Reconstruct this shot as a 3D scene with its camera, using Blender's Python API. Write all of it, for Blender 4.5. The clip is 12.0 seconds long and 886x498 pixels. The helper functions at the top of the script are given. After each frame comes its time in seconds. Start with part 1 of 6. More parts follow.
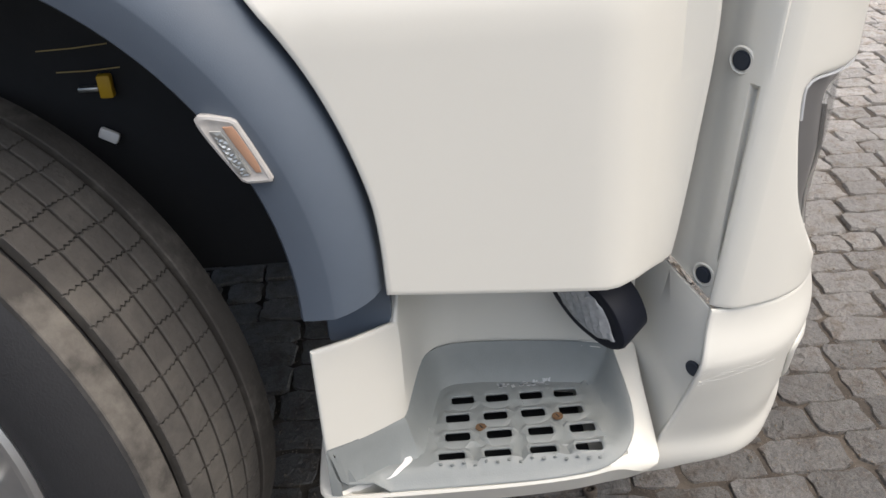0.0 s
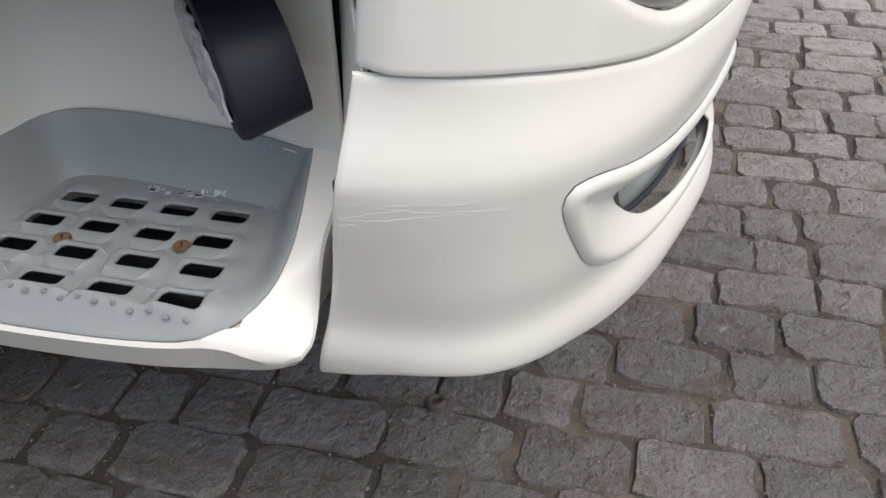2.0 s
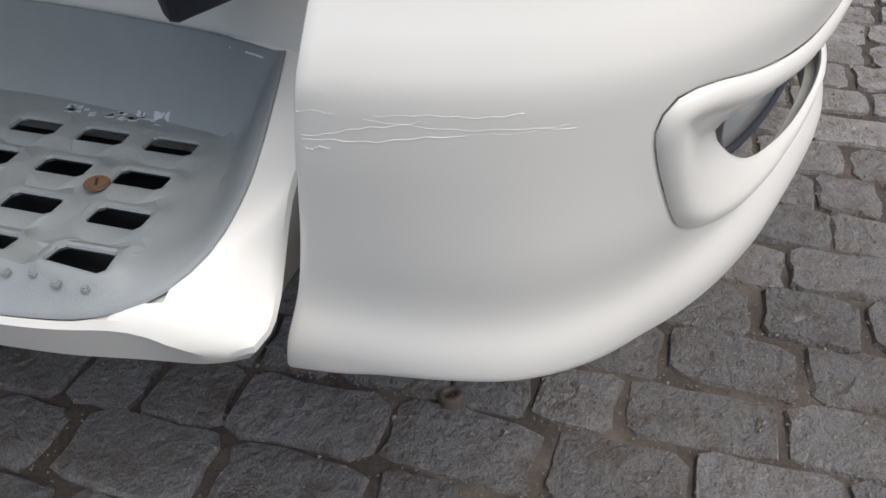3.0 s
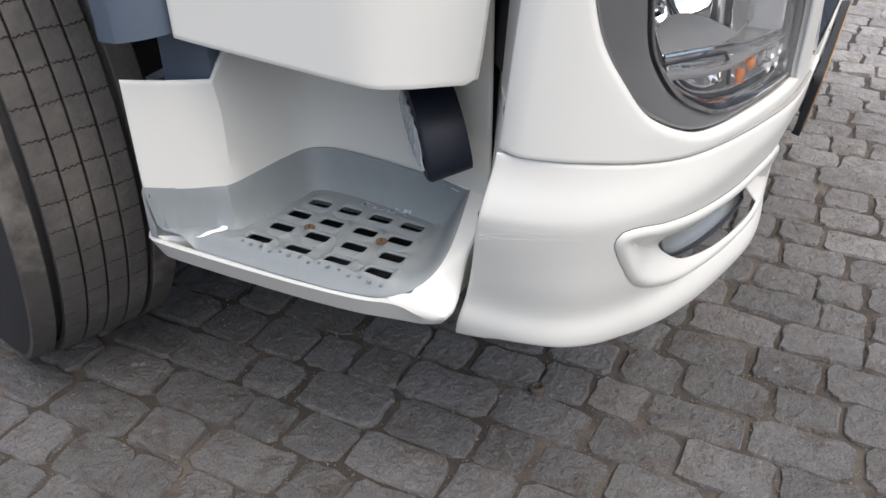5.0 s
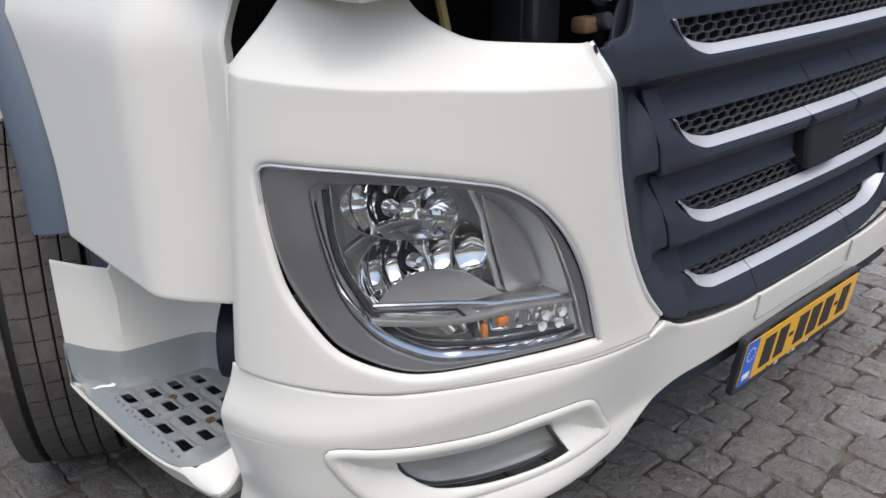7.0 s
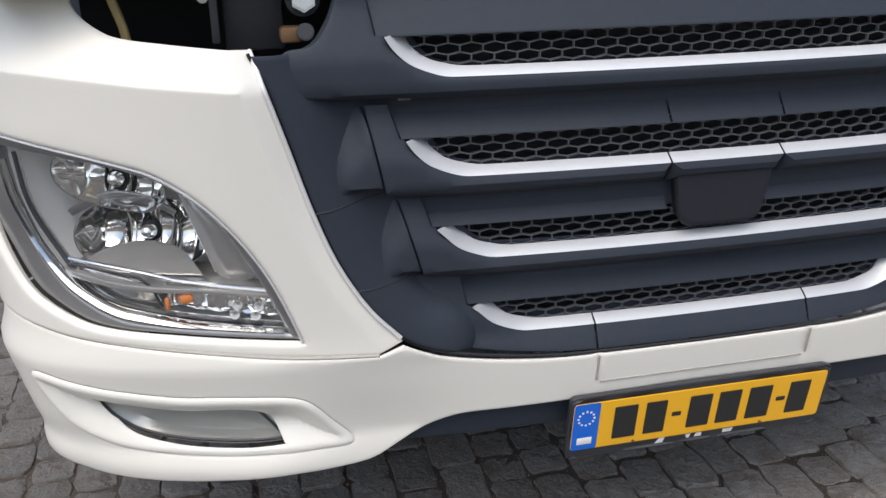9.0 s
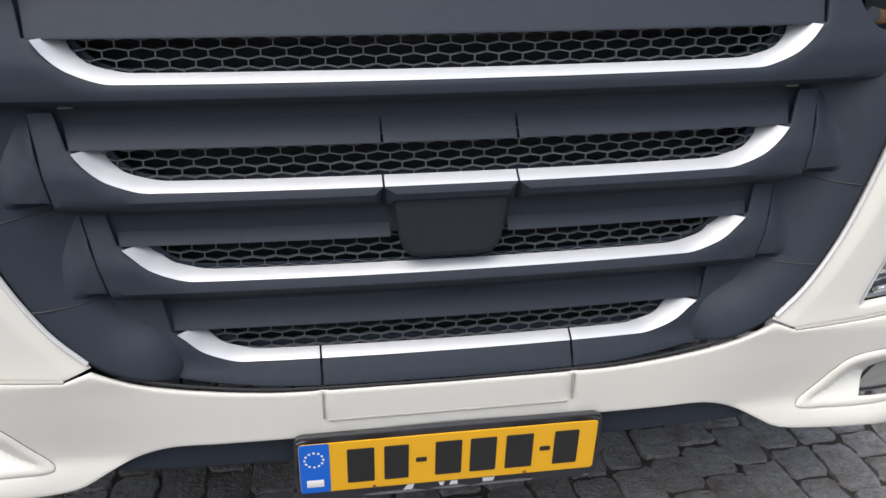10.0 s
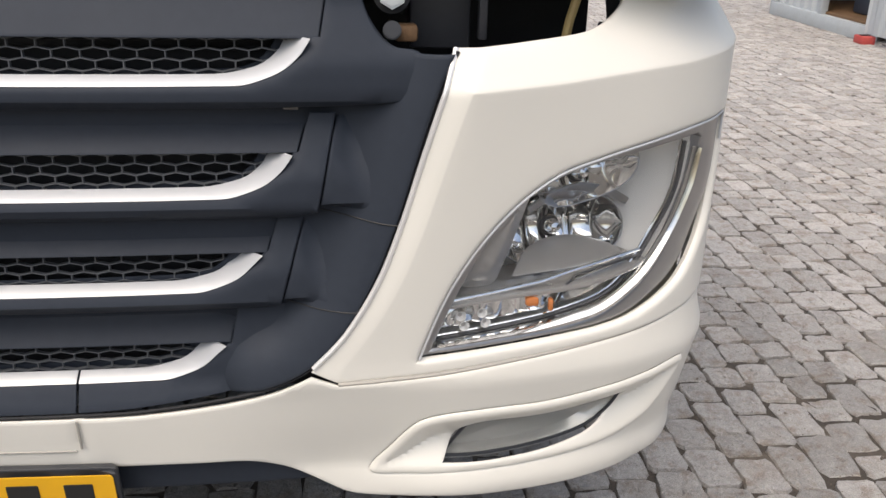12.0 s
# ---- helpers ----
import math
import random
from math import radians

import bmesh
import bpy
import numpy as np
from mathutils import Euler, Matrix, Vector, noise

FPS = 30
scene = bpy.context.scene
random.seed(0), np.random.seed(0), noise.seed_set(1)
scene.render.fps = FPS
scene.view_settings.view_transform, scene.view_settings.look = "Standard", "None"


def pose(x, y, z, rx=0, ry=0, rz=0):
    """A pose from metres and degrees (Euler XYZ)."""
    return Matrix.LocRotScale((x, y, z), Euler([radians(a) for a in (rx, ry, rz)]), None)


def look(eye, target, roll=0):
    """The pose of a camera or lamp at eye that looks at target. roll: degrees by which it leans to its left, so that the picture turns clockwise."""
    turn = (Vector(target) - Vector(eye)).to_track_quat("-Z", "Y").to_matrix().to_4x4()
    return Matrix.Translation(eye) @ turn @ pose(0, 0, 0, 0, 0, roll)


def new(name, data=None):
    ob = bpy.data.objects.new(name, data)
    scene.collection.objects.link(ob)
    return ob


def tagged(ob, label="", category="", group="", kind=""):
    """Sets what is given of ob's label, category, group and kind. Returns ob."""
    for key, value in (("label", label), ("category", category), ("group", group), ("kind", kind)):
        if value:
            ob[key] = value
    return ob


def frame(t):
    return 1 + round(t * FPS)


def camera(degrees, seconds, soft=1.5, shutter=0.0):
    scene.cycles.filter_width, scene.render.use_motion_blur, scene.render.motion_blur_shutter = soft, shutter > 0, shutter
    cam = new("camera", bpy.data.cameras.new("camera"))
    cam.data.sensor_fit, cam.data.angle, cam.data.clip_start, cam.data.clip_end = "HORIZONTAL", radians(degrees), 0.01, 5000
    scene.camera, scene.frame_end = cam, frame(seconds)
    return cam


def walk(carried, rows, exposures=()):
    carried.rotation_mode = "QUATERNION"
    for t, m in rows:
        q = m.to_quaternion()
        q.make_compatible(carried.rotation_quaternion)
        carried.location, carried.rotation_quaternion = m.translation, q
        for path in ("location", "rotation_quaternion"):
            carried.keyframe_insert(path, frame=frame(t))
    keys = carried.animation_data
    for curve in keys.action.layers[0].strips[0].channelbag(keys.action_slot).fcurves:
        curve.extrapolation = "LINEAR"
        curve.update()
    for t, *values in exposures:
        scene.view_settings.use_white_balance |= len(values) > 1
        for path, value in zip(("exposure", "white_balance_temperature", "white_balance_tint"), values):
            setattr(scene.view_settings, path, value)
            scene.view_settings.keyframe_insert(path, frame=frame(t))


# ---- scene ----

cam = camera(53.0, 12.0)
PATH = [
    (0, (-2.216, 0.677, 1.426), (-0.482, 0.636, 0.429), -3.4),
    (0.5, (-2.291, 0.398, 1.43), (-0.563, 0.648, 0.454), -3.0),
    (1, (-2.247, 0.186, 1.38), (-0.533, 0.579, 0.427), -2.9),
    (1.5, (-2.026, 0.074, 1.214), (-0.344, 0.508, 0.224), -2.8),
    (2, (-1.748, 0.091, 0.987), (-0.187, 0.518, -0.19), -1.6),
    (2.5, (-1.52, 0.143, 0.8), (0.001, 0.592, -0.419), -1.1),
    (4.5, (-1.982, 0.044, 1.126), (-0.493, 0.555, -0.108), 0.2),
    (5, (-2.103, -0.075, 1.221), (-0.613, 0.677, 0.119), -0.7),
    (5.5, (-2.228, -0.27, 1.311), (-0.593, 0.557, 0.509), -0.9),
    (6, (-2.18, -0.419, 1.328), (-0.563, 0.485, 0.574), -0.6),
    (6.5, (-1.994, -0.58, 1.358), (-0.512, 0.54, 0.616), -0.5),
    (8.5, (-1.068, -1.188, 1.366), (-0.499, 0.568, 0.595), -1.0),
    (9, (-0.795, -1.292, 1.379), (-0.379, 0.512, 0.622), -0.7),
    (9.5, (-0.508, -1.268, 1.366), (-0.178, 0.547, 0.593), -0.1),
    (10, (-0.216, -1.267, 1.366), (0.074, 0.563, 0.612), 0.2),
    (10.5, (0.063, -1.267, 1.358), (0.301, 0.573, 0.611), 0.7),
    (11, (0.296, -1.185, 1.341), (0.515, 0.655, 0.589), 1.2),
    (11.5, (0.507, -1.14, 1.328), (0.718, 0.702, 0.579), 1.8),
    (12, (0.642, -1.19, 1.358), (0.827, 0.657, 0.615), 1.7),
]
walk(cam, [(t, look(eye, target, roll)) for t, eye, target, roll in PATH],
     exposures=[(0, 0.73, 6650, 8), (1.5, 0.67, 6500, 8), (2.5, 0.50, 6250, 9), (4.5, 0.56, 6150, 9), (5.0, 0.66, 6140, 9), (5.6, 0.46, 6130, 9), (6.5, 0.42, 6100, 9), (9, 0.52, 6250, 8), (10, 0.66, 6300, 8), (11, 0.62, 6500, 8), (12, 0.57, 6750, 9)])

# ---------------------------------------------------------------- light
world = bpy.data.worlds.new("overcast_sky")
scene.world = world
world.use_nodes = True
wn = world.node_tree
sky = wn.nodes.new("ShaderNodeTexSky")
sky.sky_type = "NISHITA"
sky.sun_disc = False
sky.sun_elevation = radians(62)
sky.sun_rotation = radians(212)
sky.air_density = 1.0
sky.dust_density = 5.0
sky.ozone_density = 0.6
wn.nodes["Background"].inputs["Strength"].default_value = 0.145
wn.links.new(sky.outputs["Color"], wn.nodes["Background"].inputs["Color"])

sun_data = bpy.data.lights.new("sun", "SUN")
sun_data.energy = 1.40
sun_data.angle = radians(95)
sun_data.color = (1.0, 0.985, 0.96)
sun = new("sun", sun_data)
sun.matrix_world = look((-1.6, -2.2, 8.0), (0, 0, 0))

# ---------------------------------------------------------------- materials


def material(name, color, rough=0.5, metal=0.0, coat=0.0, grain=0.0, scale=40.0, wear=0.0, wear_color=None,
             bump=0.0, bump_scale=200.0, rough_var=0.0, spec=0.5):
    """A surface with fine grain, larger stains and a bump, in object-free world scale."""
    m = bpy.data.materials.new(name)
    m.use_nodes = True
    nt = m.node_tree
    p = nt.nodes["Principled BSDF"]
    p.inputs["Roughness"].default_value = rough
    p.inputs["Metallic"].default_value = metal
    p.inputs["Coat Weight"].default_value = coat
    p.inputs["Coat Roughness"].default_value = 0.12
    p.inputs["Specular IOR Level"].default_value = spec
    geo = nt.nodes.new("ShaderNodeNewGeometry")
    dark = tuple(c * (1 - grain) for c in color)
    n1 = nt.nodes.new("ShaderNodeTexNoise")
    n1.inputs["Scale"].default_value = scale
    n1.inputs["Detail"].default_value = 6
    nt.links.new(geo.outputs["Position"], n1.inputs["Vector"])
    mix = nt.nodes.new("ShaderNodeMix")
    mix.data_type = "RGBA"
    mix.inputs[6].default_value = (*dark, 1)
    mix.inputs[7].default_value = (*color, 1)
    nt.links.new(n1.outputs["Fac"], mix.inputs[0])
    out = mix.outputs[2]
    if wear > 0:
        n2 = nt.nodes.new("ShaderNodeTexNoise")
        n2.inputs["Scale"].default_value = 5.0
        n2.inputs["Detail"].default_value = 9
        n2.inputs["Roughness"].default_value = 0.65
        nt.links.new(geo.outputs["Position"], n2.inputs["Vector"])
        ramp = nt.nodes.new("ShaderNodeValToRGB")
        ramp.color_ramp.elements[0].position = 0.50
        ramp.color_ramp.elements[1].position = 0.78
        nt.links.new(n2.outputs["Fac"], ramp.inputs["Fac"])
        mul = nt.nodes.new("ShaderNodeMath")
        mul.operation = "MULTIPLY"
        mul.inputs[1].default_value = wear
        nt.links.new(ramp.outputs["Color"], mul.inputs[0])
        mix2 = nt.nodes.new("ShaderNodeMix")
        mix2.data_type = "RGBA"
        nt.links.new(mul.outputs[0], mix2.inputs[0])
        nt.links.new(out, mix2.inputs[6])
        mix2.inputs[7].default_value = (*(wear_color or (0.3, 0.27, 0.22)), 1)
        out = mix2.outputs[2]
    nt.links.new(out, p.inputs["Base Color"])
    if rough_var > 0:
        rr = nt.nodes.new("ShaderNodeMapRange")
        rr.inputs[3].default_value = max(0.02, rough - rough_var)
        rr.inputs[4].default_value = min(1, rough + rough_var)
        n3 = nt.nodes.new("ShaderNodeTexNoise")
        n3.inputs["Scale"].default_value = 14
        n3.inputs["Detail"].default_value = 5
        nt.links.new(geo.outputs["Position"], n3.inputs["Vector"])
        nt.links.new(n3.outputs["Fac"], rr.inputs[0])
        nt.links.new(rr.outputs[0], p.inputs["Roughness"])
    if bump > 0:
        n4 = nt.nodes.new("ShaderNodeTexNoise")
        n4.inputs["Scale"].default_value = bump_scale
        n4.inputs["Detail"].default_value = 4
        nt.links.new(geo.outputs["Position"], n4.inputs["Vector"])
        b = nt.nodes.new("ShaderNodeBump")
        b.inputs["Strength"].default_value = bump
        b.inputs["Distance"].default_value = 0.002
        nt.links.new(n4.outputs["Fac"], b.inputs["Height"])
        nt.links.new(b.outputs["Normal"], p.inputs["Normal"])
    return m


def glass_material(name, tint=(1, 1, 1), rough=0.02, gloss=0.03, edge=0.5):
    m = bpy.data.materials.new(name)
    m.use_nodes = True
    nt = m.node_tree
    nt.nodes.remove(nt.nodes["Principled BSDF"])
    tr = nt.nodes.new("ShaderNodeBsdfTransparent")
    tr.inputs["Color"].default_value = (*tint, 1)
    gl = nt.nodes.new("ShaderNodeBsdfGlossy")
    gl.inputs["Roughness"].default_value = rough
    lw = nt.nodes.new("ShaderNodeLayerWeight")
    lw.inputs["Blend"].default_value = 0.5
    pw = nt.nodes.new("ShaderNodeMath")
    pw.operation = "POWER"
    pw.inputs[1].default_value = 4.0
    nt.links.new(lw.outputs["Facing"], pw.inputs[0])
    fr = nt.nodes.new("ShaderNodeMath")
    fr.operation = "MULTIPLY_ADD"
    fr.inputs[1].default_value = edge
    fr.inputs[2].default_value = gloss
    nt.links.new(pw.outputs[0], fr.inputs[0])
    mx = nt.nodes.new("ShaderNodeMixShader")
    nt.links.new(fr.outputs[0], mx.inputs[0])
    nt.links.new(tr.outputs[0], mx.inputs[1])
    nt.links.new(gl.outputs[0], mx.inputs[2])
    nt.links.new(mx.outputs[0], nt.nodes["Material Output"].inputs["Surface"])
    return m


PAINT = material("cream_paint", (0.675, 0.661, 0.609), 0.40, coat=0.22, grain=0.015, scale=9, wear=0.05,
                 wear_color=(0.55, 0.52, 0.46), bump=0.02, bump_scale=260, rough_var=0.05)
BLACK = material("dark_grille_plastic", (0.0315, 0.0382, 0.0515), 0.52, grain=0.18, scale=60, wear=0.08,
                 wear_color=(0.06, 0.064, 0.07), bump=0.12, bump_scale=900, rough_var=0.06, spec=0.16)
MESH = material("mesh_grey_plastic", (0.120, 0.127, 0.137), 0.40, grain=0.2, scale=80, bump=0.05, bump_scale=600)
# dull black of real parts, also of the plates that stand for shade
BLACK_AND_SHADE = material("black_parts_and_shade", (0.012, 0.013, 0.016), 0.75, grain=0.3, scale=30, wear=0.15, wear_color=(0.05, 0.045, 0.04), bump=0.3, bump_scale=90)
FENDER = material("slate_grey_plastic", (0.090, 0.113, 0.148), 0.50, grain=0.10, scale=35, wear=0.10,
                  wear_color=(0.13, 0.14, 0.155), bump=0.10, bump_scale=700, rough_var=0.06)
TRAY = material("grey_step_plastic", (0.230, 0.248, 0.248), 0.50, grain=0.14, scale=45, wear=0.30,
                wear_color=(0.28, 0.29, 0.285), bump=0.18, bump_scale=420, rough_var=0.08)
SILVER = material("satin_silver_strip", (0.56, 0.575, 0.60), 0.34, metal=0.25, grain=0.03, scale=30, bump=0.02, rough_var=0.05)
BEZEL = material("matt_silver_bezel", (0.350, 0.350, 0.355), 0.30, metal=0.8, grain=0.06, scale=25, bump=0.03, bump_scale=600, rough_var=0.05)
CHROME = material("bright_chrome", (0.74, 0.74, 0.735), 0.08, metal=1.0, grain=0.02, scale=12, bump=0.015, bump_scale=60)
REFLECT = material("lamp_reflector", (0.95, 0.95, 0.94), 0.06, metal=1.0, grain=0.04, scale=18, bump=0.04, bump_scale=45)
SATIN = material("lamp_satin_metal", (0.76, 0.76, 0.75), 0.28, metal=0.35, grain=0.05, scale=18, bump=0.03, bump_scale=60)
CLEAR = glass_material("clear_lamp_cover", (0.97, 0.975, 0.98), edge=0.35)
FOGCLEAR = glass_material("fog_lamp_cover", (0.90, 0.905, 0.905), 0.12, 0.05, 0.10)
ORANGE = material("orange_bulb", (0.62, 0.20, 0.05), 0.25, coat=0.5, grain=0.15, scale=60)
AMBERLENS = material("amber_reflex", (0.46, 0.27, 0.18), 0.25, coat=0.5, grain=0.2, scale=90)
LAMPBLACK = material("blue_black_plastic", (0.010, 0.012, 0.020), 0.5, grain=0.2, scale=80, bump=0.08, bump_scale=500, spec=0.25)
SMOKY = material("smoky_reflector", (0.50, 0.49, 0.475), 0.22, metal=0.6, coat=0.3, grain=0.2, scale=25, bump=0.06, bump_scale=70)
MILKY = material("milky_lamp_plastic", (0.50, 0.48, 0.46), 0.25, coat=0.5, grain=0.25, scale=80, bump=0.2, bump_scale=160)
LAMPGLASS = material("frosted_lamp_glass", (0.46, 0.475, 0.49), 0.18, coat=0.6, grain=0.45, scale=130, bump=0.3, bump_scale=130)
RUBBER = material("tyre_rubber", (0.028, 0.028, 0.030), 0.66, grain=0.3, scale=50, wear=0.05, wear_color=(0.06, 0.053, 0.045), bump=0.35, bump_scale=260)
SHOULDER = material("dusty_tyre_shoulder", (0.078, 0.071, 0.064), 0.92, grain=0.55, scale=40, wear=0.85, wear_color=(0.235, 0.215, 0.188), bump=0.6, bump_scale=150)
TREAD = material("worn_dusty_tread", (0.080, 0.074, 0.068), 0.9, grain=0.4, scale=70, wear=0.7, wear_color=(0.17, 0.155, 0.135), bump=0.9, bump_scale=140)
ALLOY = material("wheel_alloy", (0.55, 0.55, 0.55), 0.38, metal=0.85, grain=0.15, scale=30, wear=0.25, wear_color=(0.3, 0.28, 0.25), bump=0.05)
YELLOW = material("plate_yellow", (0.82, 0.43, 0.012), 0.38, coat=0.3, grain=0.05, scale=60, wear=0.06, wear_color=(0.4, 0.25, 0.05))
BLUE = material("plate_blue", (0.008, 0.13, 0.62), 0.38, coat=0.3, grain=0.05, scale=60)
INK = material("plate_black", (0.02, 0.02, 0.02), 0.5, grain=0.2, scale=120)
HOLDER = material("holder_black_plastic", (0.03, 0.032, 0.038), 0.42, grain=0.2, scale=80, bump=0.08, bump_scale=500)
WHITE = material("white_print", (0.78, 0.78, 0.77), 0.5, grain=0.05, scale=80)
RUST = material("rusty_steel", (0.17, 0.095, 0.045), 0.75, grain=0.5, scale=220, wear=0.5, wear_color=(0.11, 0.06, 0.03), bump=0.4, bump_scale=400)
DULLRUST = material("dull_rusted_steel", (0.105, 0.082, 0.062), 0.8, grain=0.5, scale=200, bump=0.3)
STEEL = material("galvanised_steel", (0.55, 0.56, 0.55), 0.38, metal=0.9, grain=0.2, scale=90, bump=0.08)
HOSE = material("ochre_hose", (0.40, 0.30, 0.13), 0.55, grain=0.2, scale=90)
SCRAPE = material("scuffed_plastic", (0.50, 0.52, 0.54), 0.6, grain=0.35, scale=320, bump=0.4, bump_scale=500)
SCRATCH = material("scratched_paint", (0.645, 0.635, 0.59), 0.45, grain=0.12, scale=120, bump=0.2)
JOINT = material("dusty_joint", (0.36, 0.345, 0.31), 0.6, grain=0.2, scale=120)
COVER = material("matt_black_cover", (0.019, 0.022, 0.028), 0.6, grain=0.1, scale=40, bump=0.05, bump_scale=500, spec=0.2)
FOGCUP = material("fog_lamp_cup", (0.74, 0.73, 0.70), 0.24, metal=0.45, coat=0.2, grain=0.12, scale=30, bump=0.05, bump_scale=40)
BOWL = material("lamp_bowl_satin", (0.90, 0.895, 0.87), 0.26, metal=0.0, coat=0.5, grain=0.06, scale=20, bump=0.03, bump_scale=50)

# ---------------------------------------------------------------- building blocks
from mathutils.geometry import delaunay_2d_cdt


def thing(name, label, category, loc=(0, 0, 0), group="", kind=""):
    ob = new(name)
    ob.location = loc
    return tagged(ob, label, category, group, kind)


def solid(name, verts, faces, mat, parent=None, label="", smooth=True):
    """One mesh object from vertices and faces; its normals made to point outwards."""
    me = bpy.data.meshes.new(name)
    bm = bmesh.new()
    vs = [bm.verts.new(v) for v in verts]
    for f in faces:
        if len(set(f)) > 2:
            try:
                bm.faces.new([vs[i] for i in f])
            except ValueError:
                pass
    bmesh.ops.recalc_face_normals(bm, faces=bm.faces)
    return part(name, bm, mat, parent, label, smooth)


def part(name, bm, mat, parent=None, label="", smooth=True):
    """Link a bmesh as one mesh object under a thing or a part."""
    me = bpy.data.meshes.new(name)
    bm.to_mesh(me)
    bm.free()
    me.materials.append(mat)
    if smooth:
        me.shade_smooth()
        me.set_sharp_from_angle(angle=radians(32))
    ob = new(name, me)
    if parent is not None:
        ob.parent = parent
        if parent.parent is None:
            ob.matrix_parent_inverse = Matrix.Translation(-parent.location)
    if label:
        tagged(ob, label)
    return ob


def rounded_box(size, at=(0, 0, 0), bevel=0.004, turn=None, seg=2):
    bm = bmesh.new()
    bmesh.ops.create_cube(bm, size=1.0)
    for v in bm.verts:
        v.co = Vector((v.co.x * size[0], v.co.y * size[1], v.co.z * size[2]))
    if bevel > 0:
        bmesh.ops.bevel(bm, geom=list(bm.edges), offset=min(bevel, min(size) * 0.45), segments=seg, affect="EDGES", profile=0.5)
    m = Matrix.Translation(at) @ (turn.to_matrix().to_4x4() if turn is not None else Matrix())
    bmesh.ops.transform(bm, matrix=m, verts=bm.verts)
    return bm


def disc(radius, depth, at, axis, seg=20, bevel=0.001):
    bm = bmesh.new()
    bmesh.ops.create_cone(bm, cap_ends=True, segments=seg, radius1=radius, radius2=radius, depth=depth)
    if bevel:
        rim = [e for e in bm.edges if abs(e.verts[0].co.z - e.verts[1].co.z) < 1e-6]
        bmesh.ops.bevel(bm, geom=rim, offset=bevel, segments=2, affect="EDGES")
    q = Vector((0, 0, 1)).rotation_difference(Vector(axis))
    bmesh.ops.transform(bm, matrix=Matrix.Translation(at) @ q.to_matrix().to_4x4(), verts=bm.verts)
    return bm


def tube(points, radius, seg=8):
    """A round bar along a line of points."""
    verts, faces = [], []
    pts = [Vector(p) for p in points]
    for i, p in enumerate(pts):
        t = (pts[min(i + 1, len(pts) - 1)] - pts[max(i - 1, 0)]).normalized()
        a = t.orthogonal().normalized() if i == 0 else (a - t * a.dot(t)).normalized()
        b = t.cross(a)
        for k in range(seg):
            w = 2 * math.pi * k / seg
            verts.append(p + (a * math.cos(w) + b * math.sin(w)) * radius)
    for i in range(len(pts) - 1):
        for k in range(seg):
            faces.append((i * seg + k, i * seg + (k + 1) % seg, (i + 1) * seg + (k + 1) % seg, (i + 1) * seg + k))
    faces.append(tuple(range(seg)))
    faces.append(tuple(range((len(pts) - 1) * seg, len(pts) * seg)))
    return verts, faces


def curve(points, closed=True, gap=0.009):
    """A dense line through control points; a third number marks a sharp corner."""
    pts = [np.array(p[:2], float) for p in points]
    sharp = [len(p) > 2 for p in points]
    n, out = len(pts), []
    for i in range(n if closed else n - 1):
        j = (i + 1) % n
        a, b = pts[i], pts[j]
        before = a if sharp[i] or (not closed and i == 0) else pts[i - 1]
        after = b if sharp[j] or (not closed and j == n - 1) else pts[(j + 1) % n]
        k = max(1, int(np.linalg.norm(b - a) / gap))
        ta, tb = (b - before) * 0.5, (after - a) * 0.5
        la = np.linalg.norm(b - a)
        for v in (ta, tb):
            ln = np.linalg.norm(v)
            if ln > la:
                v *= la / ln
        for s in np.arange(k) / k:
            h1, h2 = 2 * s**3 - 3 * s**2 + 1, s**3 - 2 * s**2 + s
            h3, h4 = -2 * s**3 + 3 * s**2, s**3 - s**2
            out.append(h1 * a + h2 * ta + h3 * b + h4 * tb)
    if not closed:
        out.append(pts[-1])
    return np.array(out)


def area(p):
    x, y = p[:, 0], p[:, 1]
    return 0.5 * float(np.sum(x * np.roll(y, -1) - np.roll(x, -1) * y))


def far_from(line, pts, closed=True):
    """The distance of each of pts from a line."""
    a = np.asarray(line)
    b = np.roll(a, -1, 0)
    if not closed:
        a, b = a[:-1], b[:-1]
    ab = b - a
    d2 = np.maximum((ab**2).sum(1), 1e-12)
    best = np.full(len(pts), 9.0)
    for i in range(len(a)):
        t = np.clip(((pts - a[i]) @ ab[i]) / d2[i], 0, 1)
        best = np.minimum(best, np.linalg.norm(pts - a[i] - t[:, None] * ab[i], axis=1))
    return best


def within(poly, pts):
    x, y = pts[:, 0], pts[:, 1]
    odd = np.zeros(len(pts), bool)
    for (x1, y1), (x2, y2) in zip(poly, np.roll(poly, -1, 0)):
        if y1 != y2:
            cross = ((y1 > y) != (y2 > y)) & (x < (x2 - x1) * (y - y1) / (y2 - y1) + x1)
            odd ^= cross
    return odd


def shifted(poly, off):
    """The closed line moved to its left by off."""
    prev, nxt = np.roll(poly, 1, 0), np.roll(poly, -1, 0)
    t1, t2 = poly - prev, nxt - poly
    t1 /= np.maximum(np.linalg.norm(t1, axis=1, keepdims=True), 1e-9)
    t2 /= np.maximum(np.linalg.norm(t2, axis=1, keepdims=True), 1e-9)
    n = np.stack([-(t1 + t2)[:, 1], (t1 + t2)[:, 0]], 1)
    ln = np.linalg.norm(n, axis=1, keepdims=True)
    n /= np.maximum(ln, 1e-9)
    c = np.maximum((n * np.stack([-t1[:, 1], t1[:, 0]], 1)).sum(1, keepdims=True), 0.5)
    return poly + n * off / c


